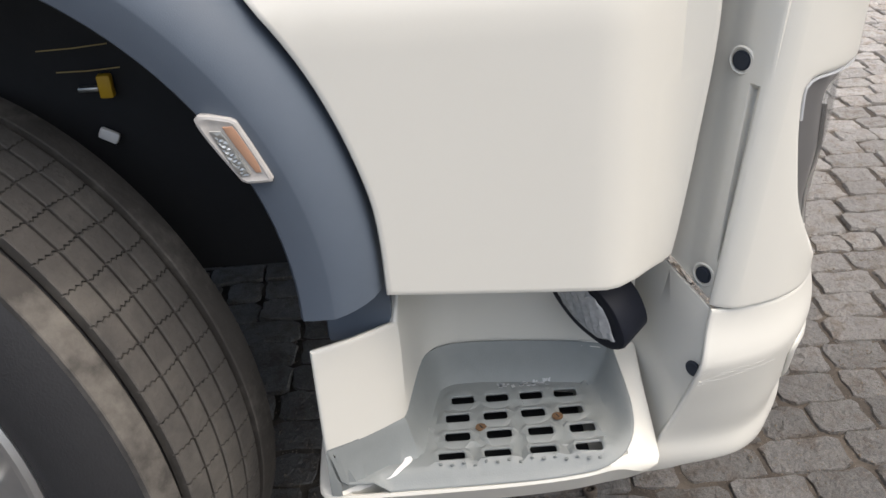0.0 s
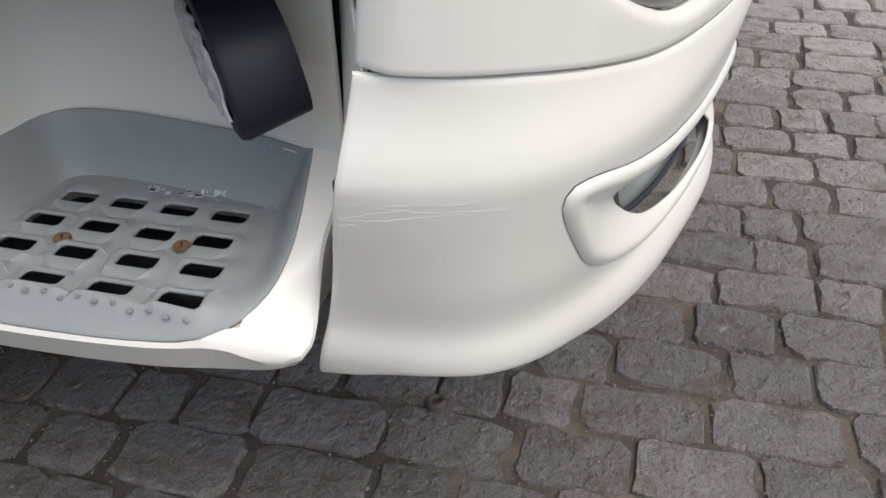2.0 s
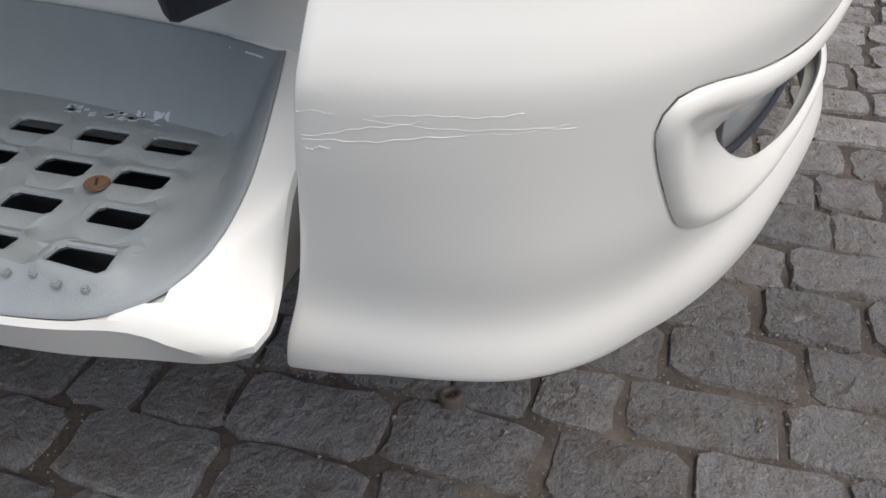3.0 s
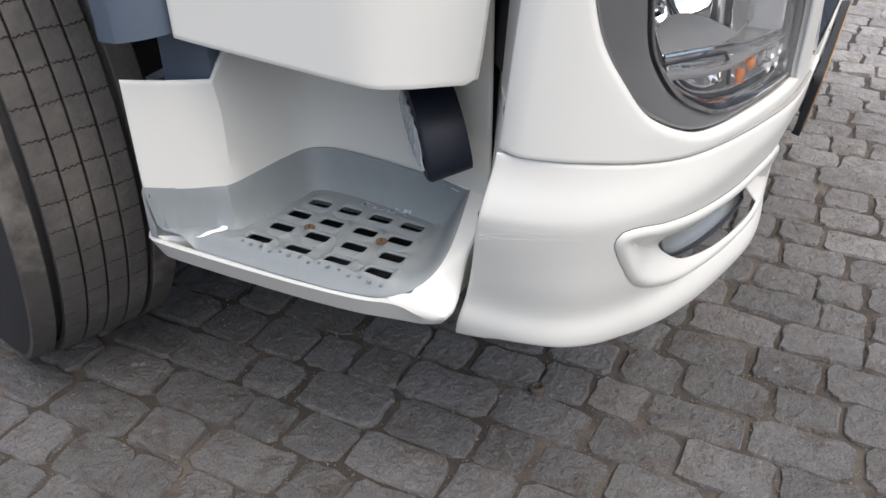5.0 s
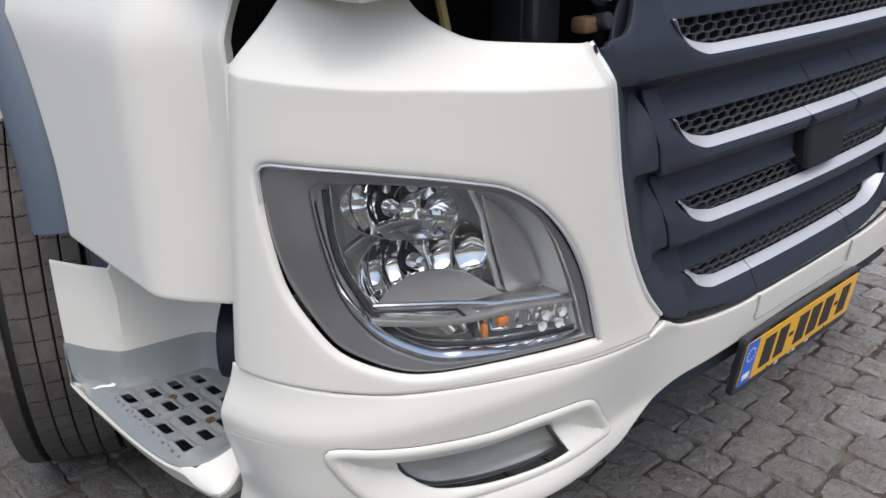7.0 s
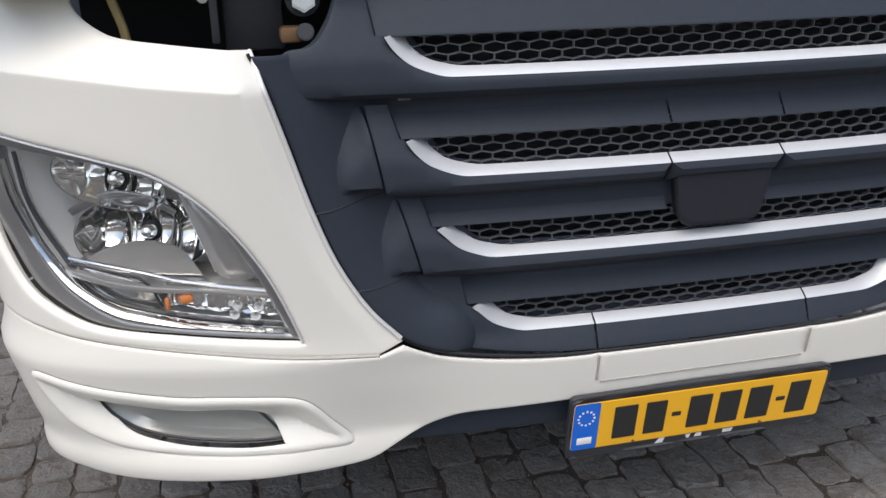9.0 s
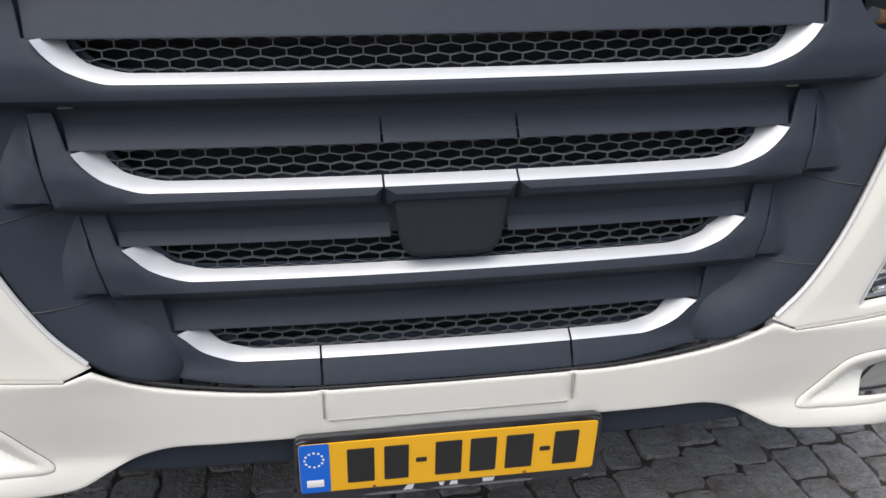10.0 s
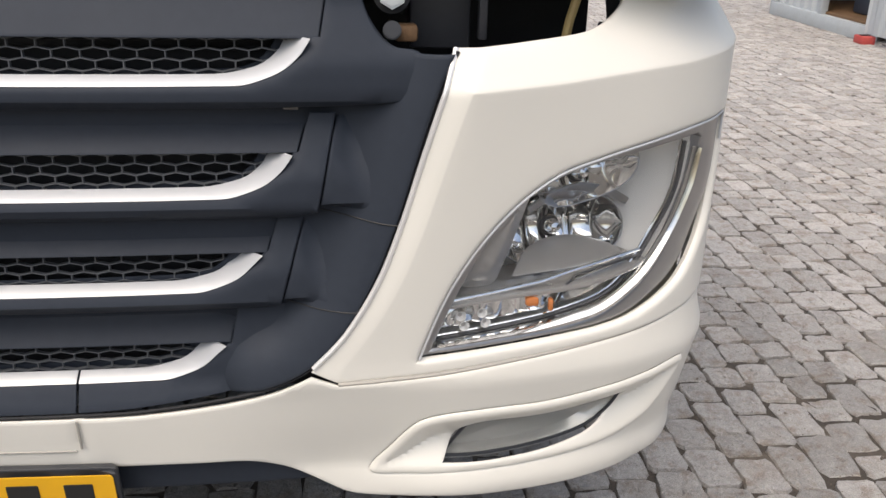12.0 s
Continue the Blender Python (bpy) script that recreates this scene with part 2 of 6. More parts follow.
def clip_x(poly, lo, hi):
    for sign, lim in ((1, lo), (-1, -hi)):
        out = []
        for a, b in zip(poly, np.roll(poly, -1, 0)):
            ia, ib = a[0] * sign >= lim, b[0] * sign >= lim
            if ia:
                out.append(a)
            if ia != ib:
                t = (lim * sign - a[0]) / (b[0] - a[0])
                out.append(a + t * (b - a))
        poly = np.array(out)
    keep = np.linalg.norm(poly - np.roll(poly, 1, 0), axis=1) > 1e-4
    return poly[keep]


def sheet(name, outline, place, mat, parent, holes=(), thick=0.004, edge=0.003, step=0.02, relief=None, label="", rings=(), hole_rings=(), lines=(), bottom=None):
    """A panel with thickness and rounded edges, from an outline on a surface: place(u, v, h) gives the point at height h over it."""
    outline = np.asarray(outline, float)
    if area(outline) < 0:
        outline = outline[::-1]
    loops = [outline] + [h[::-1] if area(np.asarray(h)) > 0 else np.asarray(h) for h in holes]
    if step >= 0.012:
        # a close inner ring keeps the rounding to the very edge
        rings = (edge + 0.003,) + tuple(r for r in rings if r > edge + 0.005)
        hole_rings = (edge + 0.003,) + tuple(r for r in hole_rings if r > edge + 0.005)
    inner = [shifted(lp, edge) for lp in loops]
    lo, hi = outline.min(0), outline.max(0)
    gx, gy = np.meshgrid(np.arange(lo[0] + step / 2, hi[0], step), np.arange(lo[1] + step / 2, hi[1], step))
    grid = np.stack([gx.ravel(), gy.ravel()], 1)
    if len(grid):
        keep = within(inner[0], grid)
        for h in inner[1:]:
            keep &= ~within(h, grid)
        grid = grid[keep]
    if len(grid):
        keep = np.ones(len(grid), bool)
        for lp in inner:
            keep &= far_from(lp, grid) > 0.45 * step
        grid = grid[keep]
    extra = []
    for offs, some in ((rings, loops[:1]), (hole_rings, loops[1:])):
        for off in offs:
            for lp in some:
                pts = shifted(lp, off)
                good = within(inner[0], pts)
                for k, other in enumerate(loops):
                    good &= far_from(other, pts) > (0.93 * off if other is lp else max(edge * 1.5, 0.002))
                    if k:
                        good &= ~within(other, pts)
                extra.append(pts[good])
    for pts in lines:
        good = within(inner[0], pts)
        for k, other in enumerate(loops):
            good &= far_from(other, pts) > max(edge * 1.5, 0.003)
            if k:
                good &= ~within(other, pts)
        extra.append(pts[good])
    if extra:
        extra = np.concatenate(extra)
        if len(grid) and len(extra):
            near = np.full(len(grid), 9.0)
            for i in range(0, len(extra), 400):
                near = np.minimum(near, np.linalg.norm(grid[:, None] - extra[None, i:i + 400], axis=2).min(1))
            grid = grid[near > 0.6 * step]
        grid = np.concatenate([grid, extra]) if len(grid) else extra
    flat = np.concatenate(inner + ([grid] if len(grid) else []))
    edges, base, spans = [], 0, []
    for lp in inner:
        n = len(lp)
        edges += [(base + i, base + (i + 1) % n) for i in range(n)]
        spans.append((base, n))
        base += n
    got = delaunay_2d_cdt([Vector(p) for p in flat], edges, [], 0, 1e-6, True)
    co, tris, orig = got[0], got[2], got[3]
    cxy = np.array([np.mean([tuple(co[i]) for i in f], axis=0) for f in tris])
    ok = within(inner[0], cxy)
    for h in inner[1:]:
        ok &= ~within(h, cxy)
    tris = [f for f, k in zip(tris, ok) if k]
    where = {}
    for new_i, olds in enumerate(orig):
        for o in olds:
            where[o] = new_i
    uv = np.array([tuple(c) for c in co])
    h0 = relief(uv) if relief is not None else np.zeros(len(uv))
    verts = [place(u, v, h) for (u, v), h in zip(uv, h0)]
    count = len(verts)
    faces = [tuple(f) for f in tris]
    verts += [place(u, v, h - thick if bottom is None else bottom) for (u, v), h in zip(uv, h0)]
    faces += [tuple(count + i for i in reversed(f)) for f in tris]
    for lp, (start, n) in zip(loops, spans):
        top = [where[start + i] for i in range(n)]
        bottom = [count + i for i in top]
        prev = top
        for off, drop in ((0.3 * edge, -0.3 * edge), (0.0, -edge)):
            ring_uv = shifted(lp, off)
            hh = relief(ring_uv) if relief is not None else np.zeros(n)
            ring = list(range(len(verts), len(verts) + n))
            verts += [place(u, v, h + drop) for (u, v), h in zip(ring_uv, hh)]
            faces += [(prev[i], prev[(i + 1) % n], ring[(i + 1) % n], ring[i]) for i in range(n)]
            prev = ring
        faces += [(prev[i], prev[(i + 1) % n], bottom[(i + 1) % n], bottom[i]) for i in range(n)]
    return solid(name, verts, faces, mat, parent, label)


def lathe(profile, centre, axis, mat, name, parent, seg=48, label="", start=0.0, sweep=2 * math.pi, closed=False):
    """A profile of (radius, offset along the axis) turned round an axis."""
    ax = Vector(axis).normalized()
    up = Vector((0, 0, 1))
    a = (up - ax * up.dot(ax)).normalized()
    b = ax.cross(a)
    full = abs(sweep - 2 * math.pi) < 1e-6
    rows = seg if full else seg + 1
    verts, faces, n = [], [], len(profile)
    for i in range(rows):
        w = start + sweep * i / seg
        for r, o in profile:
            verts.append(Vector(centre) + ax * o + (a * math.cos(w) + b * math.sin(w)) * r)
    for i in range(seg):
        j = (i + 1) % rows
        for k in range(n if closed else n - 1):
            l = (k + 1) % n
            faces.append((i * n + k, j * n + k, j * n + l, i * n + l))
    if not full and closed:
        faces.append(tuple(range(n)))
        faces.append(tuple((rows - 1) * n + k for k in range(n)))
    return solid(name, verts, faces, mat, parent, label)


def smooth01(x):
    x = np.clip(x, 0, 1)
    return x * x * (3 - 2 * x)


# The plan of the front: flat in the middle, swept back and round at the corners, then straight back.
_front = curve([(0.0, 0.0), (0.30, 0.0), (0.45, 0.0), (0.57, 0.0025), (0.66, 0.006), (0.74, 0.012), (0.81, 0.021), (0.879, 0.034), (0.936, 0.047), (0.996, 0.063), (1.059, 0.083),
                (1.12, 0.111), (1.174, 0.149), (1.212, 0.197), (1.232, 0.255), (1.239, 0.32), (1.240, 0.40), (1.241, 1.0)], closed=False, gap=0.004)
_px, _py = _front[:, 0], _front[:, 1]
_ps = np.r_[0.0, np.cumsum(np.hypot(np.diff(_px), np.diff(_py)))]


def arc(x):
    """The length along the plan from the middle to a given x."""
    return float(np.sign(x) * np.interp(abs(x), _px, _ps))


def plan(s):
    a = abs(s)
    x, y = np.interp(a, _ps, _px), np.interp(a, _ps, _py)
    e = 0.012
    tx = np.interp(a + e, _ps, _px) - np.interp(max(a - e, 0), _ps, _px)
    ty = np.interp(a + e, _ps, _py) - np.interp(max(a - e, 0), _ps, _py)
    ln = math.hypot(tx, ty)
    sg = 1 if s >= 0 else -1
    nx, ny = ty / ln, -tx / ln
    # the corner on the scratched side has been pushed in a little, the other stands further out
    out = float(np.interp(a, [0.70, 1.0, 1.2], [0.0, 0.013, 0.023])) if s > 0 else 0.0
    return sg * (x + nx * out), y + ny * out, sg * nx, ny


def on_front(u, v, h):
    x, y, nx, ny = plan(u)
    return (x + nx * h, y + ny * h, v)


def spread(points, side=1):
    """Outline points given by x and height, laid along the plan on one side."""
    return [(side * arc(p[0]), *p[1:]) for p in points]


def mirrored(half):
    """A closed outline from its half with x of 0 or more, from top middle round to bottom middle."""
    back = [(-p[0], *p[1:]) for p in reversed(half) if p[0] > 1e-6]
    return list(half) + back

# ---------------------------------------------------------------- the lorry
truck = thing("truck", "cream white cab-over truck with dark grille parked on cobbles", "truck", (0, 0.9, 0))

SEAM = [(1.232, 0.7325), (1.206, 0.729), (1.165, 0.720), (1.09, 0.704), (0.985, 0.690), (0.862, 0.677), (0.737, 0.664), (0.607, 0.655, 1), (0.566, 0.674, 1)]
GRILLE_EDGE = [(0.620, 0.739), (0.668, 0.824), (0.703, 0.92), (0.733, 1.027), (0.756, 1.108), (0.775, 1.163, 1)]
S_TOP, S_LOW = float(np.interp(0.243, _py, _ps)), float(np.interp(0.293, _py, _ps))


def crease(u):
    x = np.abs([plan(s)[0] for s in np.atleast_1d(u)])
    return np.interp(x, [0.80, 0.92, 1.05, 1.12, 1.18, 1.217, 1.234], [1.111, 1.120, 1.134, 1.1395, 1.1475, 1.153, 1.161])


def lean(u, v):
    """How far the panel's face stands out before the plan: it leans forward towards its top, and rounds off at its outer end."""
    a = abs(u)
    most = np.interp(plan(a)[0], [0.60, 0.80, 0.90, 1.0, 1.1, 1.2, 1.24], [0.034, 0.036, 0.028, 0.020, 0.014, 0.006, 0.0])
    end = S_LOW + (S_TOP - S_LOW) * (v - 0.736) / 0.426
    return float(most * np.clip((v - 0.69) / 0.42, 0, 1.1) ** 1.2 - 0.014 * np.clip((a - end + 0.035) / 0.035, 0, 1.2) ** 2)


def chamfer(v):
    """The depth of the bevelled border beside the grille, shallower towards its foot."""
    return 0.62 * np.clip((v - 0.62) / 0.36, 0.25, 1)


def panel_place(u, v, h):
    drop = 0.67 * max(0.0, v - float(crease(u)[0]))
    return on_front(u, v, h + lean(u, v) - drop)


BEZEL_OUT = [(1.2145, 1.036), (1.205, 1.0455), (1.14, 1.038), (1.055, 1.021), (0.984, 1.003), (0.932, 0.987), (0.887, 0.959), (0.851, 0.926), (0.814, 0.879), (0.781, 0.822), (0.757, 0.766), (0.731, 0.690, 1),
             (0.847, 0.7005), (0.932, 0.7085), (1.018, 0.7175), (1.080, 0.7325), (1.149, 0.774), (1.183, 0.827), (1.202, 0.878), (1.2105, 0.94), (1.2145, 0.995)]
LENS_OUT = [(1.174, 1.010), (1.164, 1.018), (1.10, 1.012), (1.05, 1.003), (0.984, 0.990), (0.924, 0.969), (0.879, 0.938), (0.839, 0.893), (0.806, 0.831), (0.781, 0.775), (0.754, 0.703, 1),
            (0.847, 0.712), (0.932, 0.720), (1.013, 0.734), (1.062, 0.755), (1.109, 0.790), (1.146, 0.850), (1.165, 0.93), (1.173, 0.985)]
LENS_SEAL = [(1.160, 1.004), (1.156, 0.94), (1.144, 0.885), (1.110, 0.820), (1.060, 0.768), (0.962, 0.738), (0.857, 0.722), (0.762, 0.709)]
FOG_RIM = [(1.177, 0.612), (1.172, 0.629), (1.153, 0.630), (1.12, 0.622), (1.04, 0.608), (0.94, 0.5955), (0.85, 0.594), (0.77, 0.588), (0.73, 0.573), (0.690, 0.524), (0.657, 0.476), (0.72, 0.473), (0.81, 0.475), (0.92, 0.476), (1.0156, 0.482),
           (1.084, 0.495), (1.133, 0.523), (1.163, 0.572)]
FOG_LENS = [(1.090, 0.582, 1), (1.0156, 0.570), (0.94, 0.562), (0.822, 0.558), (0.775, 0.490, 1), (0.86, 0.489), (0.952, 0.495), (1.025, 0.511), (1.066, 0.540)]


def front_panel(side):
    """The corner panel round the head lamp."""
    edge_line = curve(spread([(0.566, 0.674)] + GRILLE_EDGE, side), closed=False)
    pts = [(0.566, 0.6735, 1)] + GRILLE_EDGE + [(0.89, 1.174), (0.965, 1.184), (1.006, 1.203), (1.032, 1.226), (1.045, 1.26), (1.05, 1.31, 1)]
    out = spread(pts, side) + [(side * arc(1.16), 1.31, 1), (side * S_TOP, 1.162, 1), (side * S_LOW, 0.736, 1)] + \
        [(u, z + 0.0008, *k) for u, z, *k in spread(SEAM[:-1], side)]
    hole = curve(spread(BEZEL_OUT, side))

    def relief(uv):
        d = far_from(edge_line, uv, closed=False)
        lens = far_from(hole, uv)
        return -chamfer(uv[:, 1]) * np.clip(0.030 - d, 0, 1) - 0.007 * np.clip(1 - lens / 0.010, 0, 1) ** 2

    return sheet("headlamp_panel", curve(out), panel_place, PAINT, truck, holes=[hole], thick=0.016, edge=0.004, step=0.017, relief=relief, rings=(0.010, 0.020, 0.029, 0.032), hole_rings=(0.007, 0.011),
                 lines=[np.array([(u, float(crease(u)[0]) + dz) for u in side * np.arange(0.79, 1.45, 0.009)]) for dz in (-0.005, -0.0008, 0.0008, 0.005)],
                 label="cream painted corner panel round the headlamp")


def lamp_place(u, v, h):
    sunk = 0.005 + 0.012 * float(smooth01((abs(u) - 1.0) / 0.15) * smooth01((0.95 - v) / 0.12))
    return on_front(u, v, h + lean(u, v) - sunk)


def headlamp(side):
    body = sheet("headlamp", curve(spread(BEZEL_OUT, side)), lamp_place, BEZEL, truck, holes=[curve(spread(LENS_OUT, side))],
                 thick=0.03, edge=0.005, step=0.02, relief=lambda uv: -0.004 - 0.25 * np.clip(0.03 - far_from(curve(spread(LENS_OUT, side)), uv), 0, 1) * 0.9,
                 label="matt silver bezel with clear lens and chrome reflectors")
    # pale strip along the panel's edge beside the grille
    v, f = tube([panel_place(a, b, 0.001 - 0.030 * float(chamfer(b))) for a, b in curve(spread([(0.570, 0.682)] + GRILLE_EDGE, side), closed=False)], 0.0042, 8)
    solid("edge_strip", v, f, SATIN, truck, "pale grey edge strip beside the grille")
    # thin bright line along the bezel's upper edge
    top = curve(spread(BEZEL_OUT[-1:] + BEZEL_OUT[:12], side), closed=False)
    v, f = tube([lamp_place(a, b, 0.0015) for a, b in top], 0.0021, 6)
    solid("trim_line", v, f, SILVER, body, "thin bright edge strip")
    # polished band along the lens, widest at the lower corner
    low = curve(spread([(1.171, 0.995), (1.163, 0.93), (1.144, 0.851), (1.107, 0.792), (1.060, 0.757), (1.012, 0.736), (0.932, 0.7225), (0.847, 0.7145), (0.760, 0.7055)], side), closed=False)
    n = len(low)
    verts = []
    for k, (a, b) in enumerate(low):
        t = k / (n - 1)
        wide = float(np.interp(t, [0, 0.2, 0.42, 0.62, 0.8, 1], [0.002, 0.004, 0.012, 0.014, 0.006, 0.004]))
        tx, tz = low[min(k + 1, n - 1)] - low[max(k - 1, 0)]
        ln = math.hypot(tx, tz)
        nx, nz = -tz / ln * side, tx / ln * side
        if nz < 0:
            nx, nz = -nx, -nz
        for q, dh in ((-0.15, -0.006), (0.3, -0.0055), (0.7, -0.010), (1.0, -0.017), (1.0, -0.022), (-0.15, -0.022)):
            verts.append(lamp_place(a + nx * wide * q, b + nz * wide * q, dh))
    faces = [(i * 6 + k, i * 6 + (k + 1) % 6, i * 6 + 6 + (k + 1) % 6, i * 6 + 6 + k) for i in range(n - 1) for k in range(6)]
    faces += [tuple(range(6)), tuple((n - 1) * 6 + k for k in range(6))]
    solid("lower_trim", verts, faces, CHROME, body, "polished chrome band inside the lens")
    # the chamber behind the lens
    wall = curve(spread(LENS_OUT, side))
    n = len(wall)
    mid = wall.mean(0)
    verts, faces = [], []
    for k, (sc, dep) in enumerate(((1.02, 0.022), (0.99, 0.07), (0.95, 0.125), (0.80, 0.165))):
        verts += [lamp_place(*(mid + (p - mid) * sc), -dep) for p in wall]
    for k in range(3):
        faces += [(k * n + i, k * n + (i + 1) % n, (k + 1) * n + (i + 1) % n, (k + 1) * n + i) for i in range(n)]
    verts.append(lamp_place(mid[0], mid[1], -0.175))
    faces += [(3 * n + i, 3 * n + (i + 1) % n, 4 * n) for i in range(n)]
    solid("lamp_bowl", verts, faces, BOWL, body, "bright satin inner chamber")

    def bowl(name, cx, cy, cz, rx, rz, depth, lean, columns, tilt, boxy, shear=0.0):
        """A reflector bowl made of upright facets, with a capped bulb in it."""
        fwd = Vector((side * lean, -1, tilt)).normalized()
        right = Vector((0, 0, 1)).cross(fwd).normalized()
        up = fwd.cross(right)
        c = Vector((side * cx, cy, cz))
        verts, faces = [], []
        fine, rows = 4, 12
        for k in range(columns):
            a, b = -1 + 2 * k / columns, -1 + 2 * (k + 1) / columns
            base = len(verts)
            for i in range(fine + 1):
                q = a + (b - a) * i / fine
                mid_q = (a + b) / 2
                span = max(0.0, 1 - min(abs(q), 0.998) ** boxy) ** 0.5
                for j in range(rows + 1):
                    t = (-1 + 2 * j / rows) * span
                    puff = 0.15 * (1 - ((q - mid_q) * columns) ** 2) + (0.06 if k % 2 else 0.0)
                    d = depth * max(0.0, 1 - abs(q) ** boxy - t * t * 0.95) ** 0.8 * (1 - puff) - 0.004 * puff
                    verts.append(c - fwd * d + right * rx * q + up * (rz * t + shear * rx * q * side))
            for i in range(fine):
                for j in range(rows):
                    p = base + i * (rows + 1) + j
                    faces.append((p, p + 1, p + rows + 2, p + rows + 1))
        solid(name, verts, faces, REFLECT, body, "faceted chrome reflector bowl")
        ring = []
        for w in np.linspace(0, 2 * math.pi, 49):
            q = math.cos(w)
            ring.append(c + right * rx * 1.01 * q + up * shear * rx * q * side + up * rz * 1.01 * math.copysign(max(0.0, 1 - abs(q) ** boxy) ** 0.5, math.sin(w)))
        v, f = tube(ring, 0.0013, 6)
        solid("reflector_rim", v, f, BEZEL, body, "grey rim of the reflector")
        cap = lathe([(0.0, 0.016), (0.008, 0.014), (0.0125, 0.004), (0.013, -0.03), (0.0, -0.03)], c - fwd * (depth * 0.52), fwd, CHROME, "bulb_cap", body, seg=20, label="chrome bulb cap")
        part("bulb_socket", disc(0.018, 0.010, c - fwd * (depth * 0.78), fwd, 20, 0.002), BLACK_AND_SHADE, cap, "dark bulb opening")

    bowl("main_beam_reflector", 1.012, 0.162, 0.944, 0.090, 0.042, 0.062, 0.24, 5, 0.20, 3.2, 0.22)
    bowl("dip_beam_reflector", 0.970, 0.158, 0.850, 0.112, 0.062, 0.062, 0.20, 6, 0.22, 2.6)
    def invx(u):
        return abs(plan(u)[0])

    # dark eyebrow over the lower bowl
    brow = [(1.088, 0.888), (1.05, 0.911), (1.005, 0.921), (0.955, 0.911), (0.912, 0.884, 1), (0.918, 0.876, 1), (0.955, 0.895), (1.005, 0.902), (1.05, 0.893), (1.082, 0.878, 1)]
    sheet("divider", curve(spread(brow, side)), lambda u, v, h: (side * invx(u), 0.180 + 0.22 * (invx(u) - 1.0) - h, v), BEZEL, body, thick=0.012, edge=0.002, step=0.02, label="grey metal divider between reflectors")
    # flat lower half of the dip beam bowl
    floor_line = [(1.080, 0.806, 1), (1.045, 0.824), (0.975, 0.836), (0.912, 0.826), (0.878, 0.796, 1), (0.98, 0.799)]
    sheet("reflector_floor", curve(spread(floor_line, side)), lambda u, v, h: (side * invx(u), 0.118 + 0.22 * (invx(u) - 1.0) + 1.5 * (v - 0.80) - h, v), SMOKY, body, thick=0.006, edge=0.002, step=0.012, label="flat smoky grey reflector floor")
    fan = [(0.925, 0.958, 1), (0.872, 0.915), (0.826, 0.85), (0.796, 0.783, 1), (0.835, 0.776), (0.868, 0.785), (0.895, 0.86)]
    sheet("side_reflector", curve(spread(fan, side)), lambda u, v, h: lamp_place(u, v, h - 0.070), SMOKY, body, thick=0.006, edge=0.003, step=0.006,
          relief=lambda uv: 0.010 * smooth01(far_from(curve(spread(fan, side)), uv) / 0.025) + 0.0004 * np.sin((uv[:, 0] - side * 0.35 * uv[:, 1]) * 700), label="smoky ribbed side reflector")
    v, f = tube([lamp_place(side * arc(x), z, -0.088) for x, z in ((0.935, 0.965), (0.912, 0.92), (0.897, 0.86), (0.874, 0.79), (0.846, 0.776), (0.785, 0.772))], 0.005, 8)
    solid("chamber_rib", v, f, SATIN, body, "bright rib beside the side reflector")
    apron = [(1.115, 0.812, 1), (0.98, 0.790), (0.88, 0.784), (0.775, 0.771, 1), (0.772, 0.764, 1), (0.88, 0.776), (0.98, 0.780), (1.110, 0.800, 1)]
    sheet("shelf", curve(spread(apron, side)), lambda u, v, h: lamp_place(u, v, h - 0.020), SMOKY, body, thick=0.115, edge=0.002, step=0.02, label="flat smoky grey ledge")
    corner = [(1.100, 0.815, 1), (0.990, 0.792), (0.968, 0.778), (0.957, 0.752, 1), (1.00, 0.757), (1.045, 0.776)]
    sheet("cornering_lamp", curve(spread(corner, side)), lambda u, v, h: lamp_place(u, v, h - 0.036), REFLECT, body, thick=0.012, edge=0.003, step=0.010,
          relief=lambda uv: -0.030 * smooth01(far_from(curve(spread(corner, side)), uv) / 0.022), label="small chrome cornering reflector")
    v, f = tube([lamp_place(side * arc(x), z, -0.028) for x, z in ((1.108, 0.818), (1.03, 0.812), (0.985, 0.803), (0.968, 0.785), (0.955, 0.750))], 0.0026, 6)
    solid("seal", v, f, HOLDER, body, "black stepped seal line")
    v, f = tube([lamp_place(side * arc(x), z, -0.030) for x, z in ((1.106, 0.827), (1.03, 0.820), (0.980, 0.811), (0.93, 0.798), (0.85, 0.786), (0.78, 0.775))], 0.0034, 8)
    solid("chrome_edge", v, f, CHROME, body, "polished edge of the ledge")
    strip = [(0.950, 0.788, 1), (0.785, 0.766, 1), (0.765, 0.724, 1), (0.945, 0.748, 1)]
    block = sheet("indicator", curve(spread(strip, side)), lambda u, v, h: lamp_place(u, v, h - 0.034), REFLECT, body, thick=0.02, edge=0.002, step=0.006,
                  relief=lambda uv: 0.0025 * np.sin(uv[:, 0] * 800), label="ribbed clear indicator block")
    for cx, cz, wx, wz in ((0.912, 0.768, 0.022, 0.015), (0.943, 0.760, 0.008, 0.022)):
        x0, y0, nx, ny = plan(side * arc(cx))
        part("orange_bulb", rounded_box((wx, 0.012, wz), (x0 - nx * 0.022, y0 - ny * 0.022, cz), 0.006), ORANGE, block, "orange bulb")
